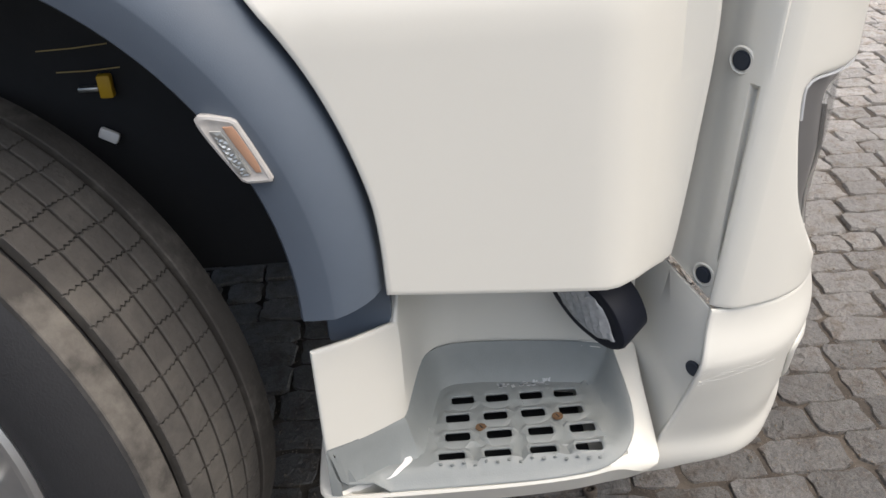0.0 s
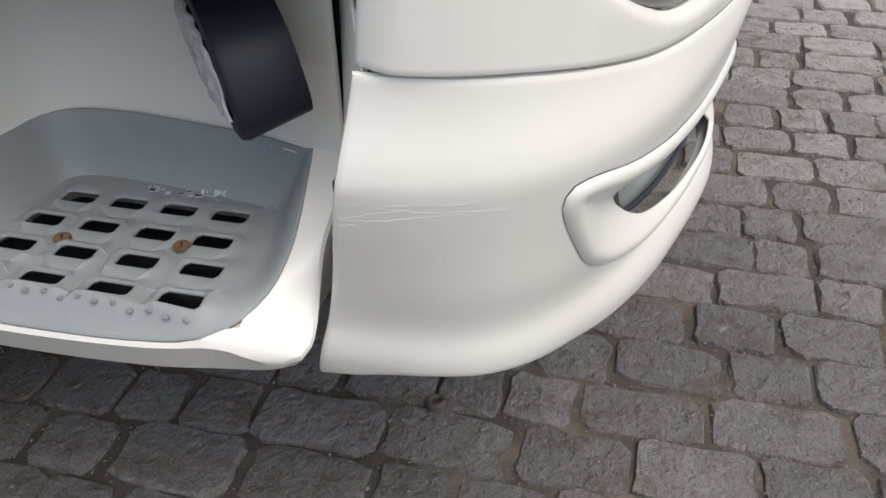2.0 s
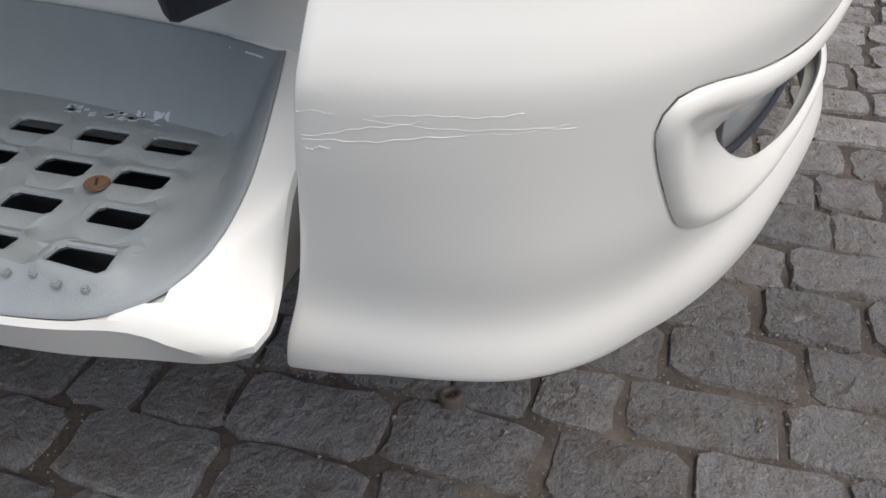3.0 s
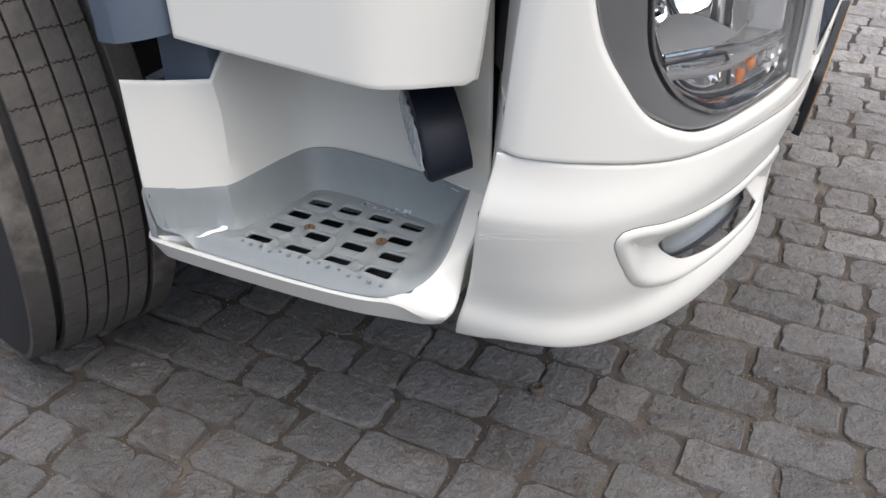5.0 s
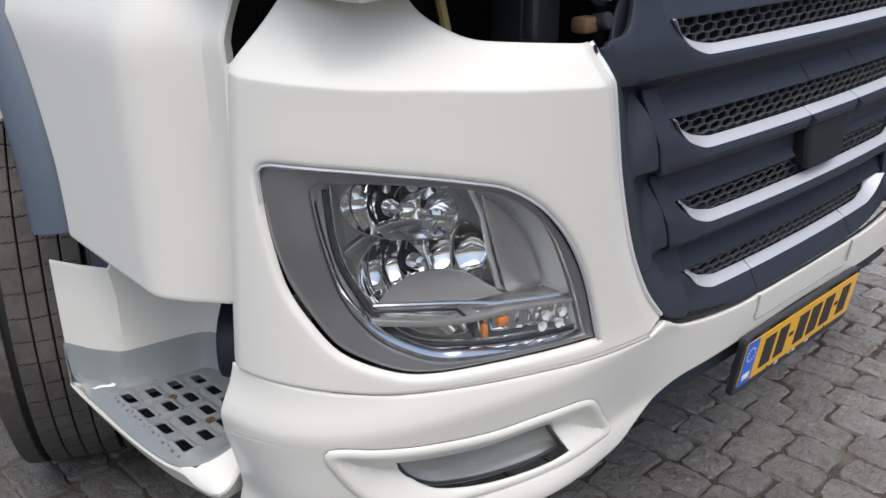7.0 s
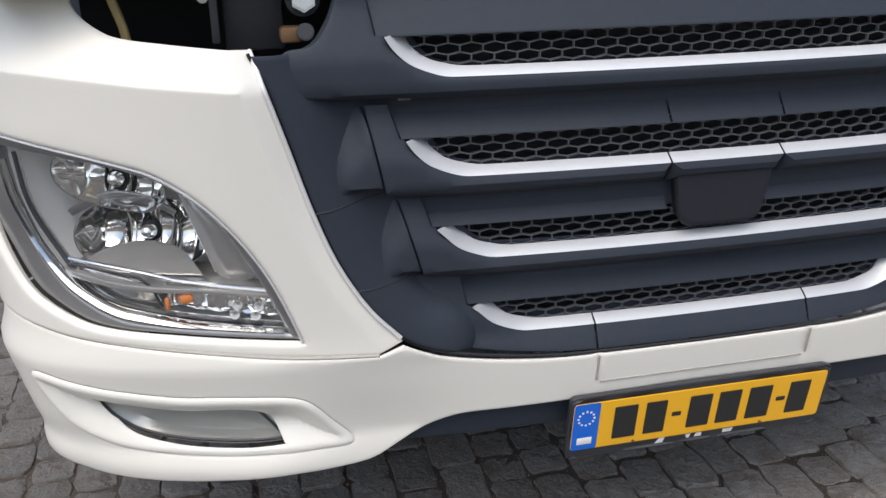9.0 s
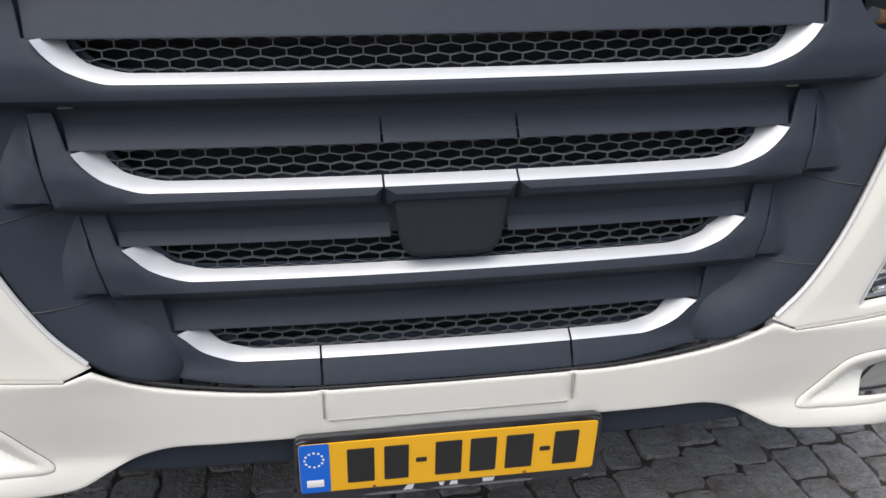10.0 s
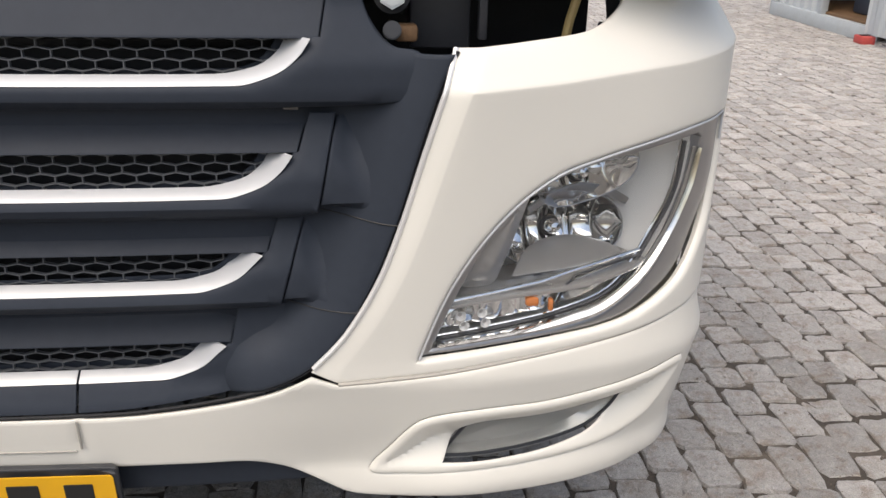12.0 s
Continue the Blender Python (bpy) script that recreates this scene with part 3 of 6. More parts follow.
    for i in range(2):
        for j in range(2):
            cx = 0.838 - i * 0.034 - j * 0.006
            x0, y0, nx, ny = plan(side * arc(cx))
            cell = lathe([(0.003, -0.004), (0.006, 0.0), (0.0075, 0.004), (0.0085, 0.004)], (x0 - nx * 0.024, y0 - ny * 0.024, 0.739 + j * 0.018 + 0.10 * (cx - 0.84)), (nx, ny, 0), SATIN, "led_cell", block, seg=14)
            part("led_chip", disc(0.0035, 0.003, (x0 - nx * 0.028, y0 - ny * 0.028, 0.739 + j * 0.018 + 0.10 * (cx - 0.84)), (nx, ny, 0), 10, 0.0005), MILKY, cell)
    seal_line = curve(spread(LENS_SEAL, side), closed=False)
    # bulged clear cover
    cover = sheet("lens_cover", shifted(curve(spread(LENS_OUT, side)), -0.004 if area(curve(spread(LENS_OUT, side))) > 0 else 0.004), lambda u, v, h: lamp_place(u, v, h - 0.010), CLEAR, body, thick=0.002, edge=0.001, step=0.03,
                  label="clear curved lamp cover")
    cover.visible_shadow = False
    v, f = tube([lamp_place(a, b, -0.030) for a, b in seal_line], 0.0042, 8)
    solid("seal", v, f, HOLDER, body, "black rubber seal line")
    v, f = tube([lamp_place(a - side * 0.007, b + 0.004, -0.032) for a, b in seal_line], 0.0022, 6)
    solid("seal_rib", v, f, CHROME, body, "bright rib beside the seal")
    return body


BUMPER_BOTTOM = [(1.10, 0.4235), (1.018, 0.4215), (0.93, 0.422), (0.866, 0.425), (0.77, 0.429), (0.70, 0.428), (0.645, 0.430), (0.612, 0.438), (0.528, 0.486), (0.465, 0.507), (0.377, 0.509), (0.26, 0.508)]


S_TAIL = float(np.interp(0.366, _py, _ps))


def bumper_depth(u, v):
    """How far the bumper's face lies behind the plan line."""
    a = np.abs(u)
    mid = np.interp(v, [0.40, 0.415, 0.43, 0.465, 0.49, 0.52, 0.58, 0.63, 0.655, 0.662, 0.69, 0.73], [0.050, 0.040, 0.034, 0.036, 0.040, 0.032, 0.014, 0.001, -0.006, -0.007, -0.005, -0.003])
    mid = np.where(mid > 0, mid * (0.45 + 0.55 * smooth01((a - 0.35) / 0.35)), mid)
    face = np.interp(v, [0.40, 0.412, 0.420, 0.440, 0.452, 0.465, 0.48, 0.50, 0.52, 0.58, 0.635, 0.648, 0.66, 0.70, 0.735], [0.030, 0.018, 0.013, 0.0085, 0.0082, 0.0115, 0.0162, 0.0168, 0.0145, 0.004, -0.007, -0.0095, -0.009, 0.0, 0.003])
    face = face + np.interp(a, [0.85, 1.0, 1.08, 1.15, 1.25, 1.33, 1.44], [-0.008, -0.002, 0.006, 0.014, 0.015, 0.012, 0.007]) * smooth01((0.54 - v) / 0.11)
    mid = mid + (face - mid) * smooth01((a - 0.55) / 0.28)
    tail = np.interp(v, [0.41, 0.54, 0.61, 0.66, 0.72], [0.016, 0.006, -0.003, -0.004, 0.006]) * smooth01((a - S_TAIL + 0.20) / 0.18)
    return mid + tail


def bumper_place(u, v, h):
    return on_front(u, v, h - float(bumper_depth(u, v)))


def bumper():
    tail = [(S_TAIL - 0.073, 0.7325, 1), (S_TAIL - 0.054, 0.63), (S_TAIL - 0.036, 0.538), (S_TAIL - 0.012, 0.45), (S_TAIL - 0.002, 0.410, 1), (S_TAIL - 0.04, 0.4165), (S_TAIL - 0.075, 0.4265), (arc(1.228), 0.432), (arc(1.207), 0.431), (arc(1.17), 0.428)]
    half = [(0.0, 0.601), (0.212, 0.602), (0.30, 0.605), (0.41, 0.619), (0.50, 0.639), (0.566, 0.671, 1)]
    half += [(arc(x), z - 0.0008, *k) for x, z, *k in reversed(SEAM[:-1])]
    half += tail + [(arc(x), z, *k) for x, z, *k in BUMPER_BOTTOM] + [(0.0, 0.515)]
    outline = curve(mirrored(half), gap=0.012)
    rims = [curve(spread(FOG_RIM, s)) for s in (-1, 1)]
    insert = curve([(-0.2125, 0.62, 1), (-0.2125, 0.548), (-0.205, 0.541), (0.205, 0.541), (0.2125, 0.548), (0.2125, 0.62, 1)])

    def relief(uv):
        groove = np.where(uv[:, 1] < 0.61, np.clip(0.0045 - far_from(insert, uv), 0, 1), 0)
        return -1.2 * groove

    body = sheet("bumper", outline, bumper_place, PAINT, truck, holes=rims, thick=0.014, edge=0.004, step=0.0145, relief=relief,
                 lines=[np.array([(u, z) for u in np.arange(-1.42, 1.42, 0.012)]) for z in (0.438, 0.447, 0.457, 0.467, 0.477, 0.487, 0.499, 0.512, 0.635, 0.648, 0.66)],
                 label="cream painted front bumper with scratched corner")
    # pale filler in the joint under the corner panels
    for s in (-1, 1):
        v, f = tube([bumper_place(a, b, -0.0055) for a, b in curve(spread(SEAM[2:-1], s), closed=False)], 0.0042, 6)
        solid("joint", v, f, JOINT, body, "dusty joint under the corner panel")
    # joint lines of the centre flap
    for s in (-1, 1):
        v, f = tube([bumper_place(s * 0.2125, z, 0.0005) for z in np.linspace(0.600, 0.548, 6)], 0.0022, 6)
        solid("joint", v, f, JOINT, body, "fine joint line of the centre flap")
    v, f = tube([bumper_place(x, 0.5425, 0.0003) for x in np.linspace(-0.205, 0.205, 12)], 0.0018, 6)
    solid("joint", v, f, JOINT, body, "fine joint line of the centre flap")
    return body


def fog_lamp(side, body):
    rim = curve(spread(FOG_RIM, side))
    lens = curve(spread(FOG_LENS, side))

    def relief(uv):
        d = far_from(rim, uv)
        return 0.006 * np.exp(-((d - 0.009) / 0.010) ** 2) - 0.022 * smooth01((d - 0.016) / 0.045)

    ring = sheet("fog_lamp", shifted(rim, -0.0012 if area(rim) > 0 else 0.0012), bumper_place, PAINT, truck, holes=[lens], thick=0.006, edge=0.003, step=0.006, relief=relief, rings=(0.006, 0.010, 0.015, 0.021),
                 label="fog lamp in a cream painted recess")

    def deep(u, v, h):
        return bumper_place(u, v, h - 0.023)

    glass = sheet("lens_cover", shifted(lens, -0.004 if area(lens) > 0 else 0.004), deep, FOGCLEAR, ring, thick=0.003, edge=0.001, step=0.02, relief=lambda uv: 0.008 * smooth01(far_from(lens, uv) / 0.03), label="clear fog lamp glass")
    glass.visible_shadow = False
    n, mid = len(lens), lens.mean(0)
    verts, faces = [], []
    verts += [bumper_place(*p, -0.027) for p in shifted(lens, -0.009 if area(lens) > 0 else 0.009)]
    for sc, dep in ((1.02, 0.036), (0.86, 0.046), (0.5, 0.050)):
        verts += [bumper_place(*(mid + (p - mid) * sc), -dep) for p in lens]
    for k in range(3):
        faces += [(k * n + i, k * n + (i + 1) % n, (k + 1) * n + (i + 1) % n, (k + 1) * n + i) for i in range(n)]
    verts.append(bumper_place(mid[0], mid[1], -0.051))
    faces += [(3 * n + i, 3 * n + (i + 1) % n, 4 * n) for i in range(n)]
    solid("reflector", verts, faces, FOGCUP, ring, "silvery fog lamp reflector")
    x0, y0, nx, ny = plan(side * arc(1.03))
    part("bulb_hood", rounded_box((0.022, 0.012, 0.012), (x0 - nx * 0.056, y0 - ny * 0.056, 0.553), 0.004), CHROME, ring, "chrome bulb hood")
    v, f = tube([deep(a, b, 0.002) for a, b in curve(spread(FOG_LENS[3:] + FOG_LENS[:1], side), closed=False)], 0.003, 6)
    solid("seal", v, f, HOLDER, ring, "black seal under the glass")


for s in (-1, 1):
    front_panel(s)
    headlamp(s)
bumper_body = bumper()
for s in (-1, 1):
    fog_lamp(s, bumper_body)

# ---------------------------------------------------------------- grille


def bow(x):
    return 0.020 * (x / 0.55) ** 2


def grille_place(u, v, h):
    return (u, bow(u) - h, v)


ROWS = ((0.578, 1.174, 1.110), (0.549, 1.013, 0.950), (0.500, 0.859, 0.802), (0.437, 0.705, 0.650))
ROW_BACK = (0.006, 0.010, 0.022, 0.038)


def chrome_lines(tx, zt, zo):
    outer = [(0, zo), (tx - 0.10, zo + 0.0015), (tx - 0.07, zo + 0.008), (tx - 0.036, zo + 0.023), (tx - 0.012, zo + 0.045), (tx, zt, 1)]
    inner = [(0, zo + 0.0130), (tx - 0.13, zo + 0.0142), (tx - 0.095, zo + 0.0185), (tx - 0.066, zo + 0.028), (tx - 0.044, zo + 0.046), (tx - 0.036, zt, 1)]
    return outer, inner


def both(half):
    return [(-p[0], *p[1:]) for p in reversed(half[1:])] + list(half)


LIPS = (
    [(0.590, 1.175, 1), (0.602, 1.245, 1), (0.640, 1.245, 1), (0.650, 1.212), (0.661, 1.189), (0.684, 1.164), (0.722, 1.157), (0.738, 1.135), (0.736, 1.106), (0.715, 1.089), (0.615, 1.080), (0.30, 1.074), (0, 1.074)],
    [(0.556, 1.015, 1), (0.572, 1.068, 1), (0.609, 1.068, 1), (0.5815, 0.927, 1), (0.55, 0.914), (0.3, 0.911), (0, 0.911)],
    [(0.507, 0.863, 1), (0.522, 0.914, 1), (0.560, 0.914, 1), (0.522, 0.775, 1), (0.49, 0.764), (0.3, 0.760), (0, 0.760)],
    [(0.444, 0.707, 1), (0.455, 0.762, 1), (0.52, 0.770, 1), (0.637, 0.772, 1), (0.617, 0.739), (0.590, 0.702), (0.561, 0.677), (0.50, 0.646), (0.41, 0.626), (0.3, 0.613), (0.212, 0.6095), (0, 0.6085)],
)
SLATS = ((1.172, 1.245, 0.588, 0.600), (1.0135, 1.064, 0.554, 0.569), (0.859, 0.909, 0.505, 0.519), (0.7055, 0.760, 0.442, 0.453))


def grille():
    base_half = [(0, 1.245), (0.64, 1.245, 1), (0.650, 1.212), (0.661, 1.189), (0.684, 1.163), (0.722, 1.155), (0.772, 1.157, 1), (0.751, 1.102), (0.728, 1.027), (0.697, 0.92), (0.662, 0.824),
                 (0.616, 0.739), (0.562, 0.677), (0.50, 0.646), (0.41, 0.626), (0.3, 0.6125), (0.212, 0.609), (0, 0.608)]
    outline = curve(mirrored(base_half))
    edge_line = curve(base_half[6:14], closed=False)
    holes = []
    for (tx, zt, zo) in ROWS:
        holes.append(curve(mirrored([(0, zt + 0.002), (tx - 0.044, zt + 0.002, 1), (tx - 0.074, zo + 0.029), (tx - 0.115, zo + 0.0165), (0, zo + 0.0115)])))

    def relief(uv):
        d = np.minimum(far_from(edge_line, uv, closed=False), far_from(edge_line * (-1, 1), uv, closed=False))
        low = smooth01((0.86 - uv[:, 1]) / 0.16) * smooth01((d - 0.05) / 0.07)
        rise = smooth01((0.125 - d) / 0.12)
        return -0.040 * (1 - rise) + rise * (bow(uv[:, 0]) - 0.009) - 0.035 * low

    base = sheet("grille", outline, grille_place, BLACK, truck, holes=holes, thick=0.01, edge=0.004, step=0.02, relief=relief,
                 label="dark grey plastic grille with silver strips and honeycomb mesh")
    for n, (tx, zt, zo) in enumerate(ROWS):
        def row_place(u, v, h, back=ROW_BACK[n]):
            return (u, bow(u) + back - h, v)

        outer, inner = chrome_lines(tx, zt, zo)
        out_line = curve(both(outer), closed=False)
        in_line = curve(both(inner), closed=False)
        strip = np.concatenate([out_line, in_line[::-1]])
        cuts = {1: (-9, -0.105, 0.103, 9), 3: (-9, -0.212, 0.212, 9)}.get(n, (-9, 9))
        lip = np.concatenate([curve(both(outer), closed=False), curve([(tx, zt, 1)] + LIPS[n], closed=False)[1:], curve([(-p[0], *p[1:]) for p in reversed([(tx, zt, 1)] + LIPS[n])], closed=False)[1:-1]])

        def strip_relief(uv, line=out_line):
            d = far_from(line, uv, closed=False)
            return 0.012 - 0.030 * np.clip(d / 0.02, 0, 1.6)

        def lip_relief(uv, line=out_line, zlow=zo, k=n):
            d = far_from(line, uv, closed=False)
            below = np.clip((zlow - uv[:, 1]) / 0.034, 0, 1.6)
            above = np.clip((uv[:, 1] - zlow - 0.03) / 0.06, 0, 1.3)
            if k == 3:
                return 0.010 + 0.020 * np.clip((zlow - uv[:, 1]) / 0.04, 0, 1) + 0.006 * smooth01((np.abs(uv[:, 0]) - 0.46) / 0.14) - 0.010 * above
            return 0.011 + 0.004 * np.clip(d / 0.014, 0, 1) - 0.040 * np.clip(below - 0.45, 0, 1) ** 1.5 * 1.4 - 0.022 * above

        for lo, hi in zip(cuts[:-1], cuts[1:]):
            g = 0.0016
            piece = clip_x(strip, lo + g, hi - g) if len(cuts) > 2 else strip
            sheet("silver_strip", piece, row_place, SILVER, base, thick=0.006, edge=0.0015, step=0.010, relief=strip_relief, label="satin silver strip along the grille bar")
            piece = clip_x(lip, lo + g, hi - g) if len(cuts) > 2 else lip
            sheet("grille_bar", piece, row_place, BLACK, base, thick=0.012, edge=0.003, step=0.011, relief=lip_relief)
        z0, z1, x0, x1 = SLATS[n]
        slat = curve([(-x0, z0, 1), (x0, z0, 1), (x1, z1, 1), (-x1, z1, 1)])
        scuts = {1: (-9, -0.105, 0.103, 9), 2: (-9, -0.092, 0.092, 9)}.get(n, (-9, 9))
        for i, (lo, hi) in enumerate(zip(scuts[:-1], scuts[1:])):
            if n == 2 and i == 1:
                continue
            piece = clip_x(slat, lo + 0.0016, hi - 0.0016) if len(scuts) > 2 else slat
            sheet("slat", piece, row_place, BLACK, base, thick=0.006, edge=0.002, step=0.02,
                  relief=lambda uv, a=z0, b=z1: -0.002 - 0.040 * np.clip((uv[:, 1] - a) / (b - a), 0, 1))
        # honeycomb of flat hexagons behind the strip
        verts, faces = [], []
        cw, ch = 0.0365, 0.0143
        top, low, wide = zt + 0.006, zo + 0.002, tx - 0.026

        def rod(p, q, wd=0.00082, dep=0.007):
            d = Vector((q[0] - p[0], 0, q[1] - p[1])).normalized()
            s_ = Vector((-d.z, 0, d.x)) * wd
            k = len(verts)
            for (x, z) in (p, q):
                y = bow(x) + 0.024 + ROW_BACK[n]
                for sg in (-1, 1):
                    verts.append(Vector((x, y, z)) + s_ * sg)
                    verts.append(Vector((x, y + dep, z)) + s_ * sg)
            faces.extend([(k, k + 2, k + 6, k + 4), (k + 1, k + 5, k + 7, k + 3), (k, k + 4, k + 5, k + 1), (k + 2, k + 3, k + 7, k + 6)])

        rows = int((top - low) / ch) + 2
        for r in range(rows):
            zc = top - 0.004 - r * ch
            shift = (r % 2) * cw / 2
            for c in range(int(-wide / cw) - 1, int(wide / cw) + 2):
                x = c * cw + shift
                a, b2 = cw * 0.5, ch * 0.36
                if abs(x) + a > wide + 0.02 or zc < low - 0.004:
                    continue
                rod((x - a, zc - b2), (x - a, zc + b2))
                rod((x - a, zc + b2), (x, zc + ch - b2))
                rod((x, zc + ch - b2), (x + a, zc + b2))
        solid("honeycomb_mesh", verts, faces, MESH, base, "dark grey honeycomb mesh", smooth=False)
    # bulged lobes at both ends of the middle bars
    lobes = ([(0.6105, 1.068, 1), (0.624, 1.064), (0.648, 1.020), (0.682, 0.960), (0.690, 0.945), (0.682, 0.931), (0.63, 0.927), (0.5835, 0.927, 1)],
             [(0.5615, 0.914, 1), (0.570, 0.911), (0.591, 0.868), (0.620, 0.806), (0.627, 0.792), (0.619, 0.778), (0.57, 0.776), (0.524, 0.776, 1)])

    def bar_end(uv, a, b, back, line):
        t = (uv[:, 1] - a) / (b - a)
        full = 0.013 - back - 0.022 * np.clip(t - 0.35, 0, 1)
        ground_h = relief(uv) - 0.003
        s_out = np.clip(far_from(line, uv, closed=False) / 0.042, 0, 1)
        s_low = smooth01((uv[:, 1] - a + 0.003) / 0.018)
        return ground_h + np.maximum(full - ground_h, 0.004) * np.minimum(s_out, s_low)

    for s in (-1, 1):
        for lb, bk in zip(lobes, (0.010, 0.022)):
            zt, zb = lb[0][1], lb[-1][1]
            poly = curve([(s * p[0], *p[1:]) for p in lb])
            sheet("grille_bar_end", poly, grille_place, BLACK, base, thick=0.02, edge=0.004, step=0.010,
                  relief=lambda uv, a=zb, b=zt, k=bk, line=curve([(s * p[0], *p[1:]) for p in lb[:6]], closed=False): bar_end(uv, a, b, k, line))
        # split lines of the side field
        for p, q in (((0.582, 0.921), (0.705, 0.911)), ((0.524, 0.7735), (0.640, 0.7735))):
            path = [(s * (p[0] + (q[0] - p[0]) * t), p[1] + (q[1] - p[1]) * t) for t in np.linspace(0, 1, 9)]
            v, f = tube([grille_place(a, b, float(relief(np.array([(a, b)]))[0]) + 0.0001) for a, b in path], 0.0010, 6)
            solid("joint", v, f, INK, base, "narrow black joint")
    cover = [(-0.094, 0.945, 1), (0.094, 0.945, 1), (0.088, 0.90), (0.080, 0.852), (0.070, 0.834), (0.050, 0.827), (-0.050, 0.827), (-0.070, 0.834), (-0.080, 0.852), (-0.088, 0.90)]
    sheet("sensor_cover", curve(cover), lambda u, v, h: (u, 0.006 - h, v), COVER, base, thick=0.06, edge=0.010, step=0.02, label="square matt black sensor cover")
    # dark core behind the mesh
    part("radiator_core", rounded_box((1.24, 0.02, 0.66), (0, 0.13, 0.92), 0.002), BLACK_AND_SHADE, base, "black radiator core behind the mesh")
    for z in (1.150, 1.0, 0.84, 0.69):
        for i in range(2):
            v, f = tube([(x, 0.105, z - 0.004 + 0.012 * i) for x in (-0.5, 0.5)], 0.003, 6)
            solid("cooling_pipe", v, f, BLACK_AND_SHADE, base, "dark radiator pipe")
    for s in (-1, 1):
        part("latch", rounded_box((0.022, 0.012, 0.005), (s * 0.548, 0.034, 1.078), 0.002), TREAD, base, "small steel latch")
    return base


grille_body = grille()
# seal under the grille, between plastic and paint
line = curve(both([(0, 0.6045), (0.212, 0.6055), (0.30, 0.6085), (0.41, 0.6225), (0.50, 0.6425), (0.564, 0.6745), (0.619, 0.739), (0.665, 0.824), (0.700, 0.92), (0.731, 1.027), (0.754, 1.102), (0.776, 1.160)]), closed=False)
v, f = tube([(p[0], 0.008 + 0.010 * min(1, abs(p[0]) / 0.6), p[1]) for p in line], 0.0028, 6)
solid("grille_seal", v, f, BLACK_AND_SHADE, truck, "black rubber seal round the grille")

# ---------------------------------------------------------------- number plate


def plate_place(u, v, h):
    q = (0.524 - v) / 0.125
    return (u, -0.004 + 0.018 * q - h, v)


def rect(x0, z0, x1, z1, r):
    return curve([(x0 + r, z0), (x1 - r, z0), (x1 - r * 0.3, z0 + r * 0.3), (x1, z0 + r), (x1, z1 - r), (x1 - r * 0.3, z1 - r * 0.3), (x1 - r, z1), (x0 + r, z1), (x0 + r * 0.3, z1 - r * 0.3), (x0, z1 - r), (x0, z0 + r), (x0 + r * 0.3, z0 + r * 0.3)], gap=0.02)


holder = sheet("number_plate", rect(-0.266, 0.379, 0.266, 0.524, 0.012), plate_place, HOLDER, truck, thick=0.016, edge=0.003, step=0.05,
               relief=lambda uv: 0.004 * (far_from(rect(-0.266, 0.379, 0.266, 0.524, 0.012), uv) < 0.006), label="yellow number plate in a black plastic holder")
sheet("yellow_plate", rect(-0.2585, 0.4015, 0.2585, 0.5105, 0.006), lambda u, v, h: plate_place(u, v, h + 0.006), YELLOW, holder, thick=0.002, edge=0.0008, step=0.05, label="yellow reflective plate")
sheet("blue_band", rect(-0.2580, 0.4022, -0.2075, 0.5100, 0.004), lambda u, v, h: plate_place(u, v, h + 0.0068), BLUE, holder, thick=0.0005, edge=0.0002, step=0.05, label="blue band")
CHARS = ((300, 410, 1), (450, 550, 1), (580, 625, 0), (660, 770, 1), (805, 915, 1), (955, 1070, 1), (1100, 1145, 0), (1160, 1265, 1))
for a, b, tall in CHARS:
    x0, x1 = (a - 105) * 0.000419 - 0.26, (b - 105) * 0.000419 - 0.26
    z0, z1 = (0.4185, 0.4935) if tall else (0.452, 0.462)
    sheet("character_bar", rect(x0, z0, x1, z1, 0.002), lambda u, v, h: plate_place(u, v, h + 0.0072), INK, holder, thick=0.001, edge=0.0003, step=0.05)
for k in range(12):
    w = 2 * math.pi * k / 12
    cx, cz = -0.2335 + 0.0155 * math.cos(w), 0.4765 + 0.0155 * math.sin(w)
    sheet("star", rect(cx - 0.002, cz - 0.002, cx + 0.002, cz + 0.002, 0.0008), lambda u, v, h: plate_place(u, v, h + 0.0076), WHITE, holder, thick=0.0004, edge=0.0001, step=0.05)
sheet("letter_bar", rect(-0.2475, 0.4155, -0.2185, 0.4315, 0.001), lambda u, v, h: plate_place(u, v, h + 0.0076), WHITE, holder, thick=0.0004, edge=0.0001, step=0.05)
sheet("emblem", np.array([(-0.082, 0.3845), (-0.066, 0.3845), (-0.062, 0.3975), (-0.074, 0.3965)]), lambda u, v, h: plate_place(u, v, h + 0.0004), WHITE, holder, thick=0.0008, edge=0.0001, step=0.05, label="white slanted emblem shape")
for x0, x1 in ((-0.055, -0.008), (0.000, 0.082)):
    sheet("text_bar", np.array([(x0, 0.3865), (x1 - 0.003, 0.3865), (x1, 0.3955), (x0 + 0.003, 0.3955)]), lambda u, v, h: plate_place(u, v, h + 0.0004), WHITE, holder, thick=0.0008, edge=0.0001, step=0.05)
for x in (-0.133, 0.133):
    part("screw", disc(0.003, 0.003, plate_place(x, 0.4055, 0.008), (0, -1, 0.1), 10, 0.0005), RUST, holder)

# dark valance below the bumper's middle
val = [(0, 0.520), (0.46, 0.518), (0.50, 0.50), (0.575, 0.458, 1), (0.54, 0.447), (0.27, 0.437), (0, 0.436)]
sheet("valance", curve(mirrored(val)), lambda u, v, h: (u, 0.040 + 0.16 * (0.52 - v) - h, v), BLACK, truck, thick=0.01, edge=0.006, step=0.03,
      label="black plastic valance below the bumper")

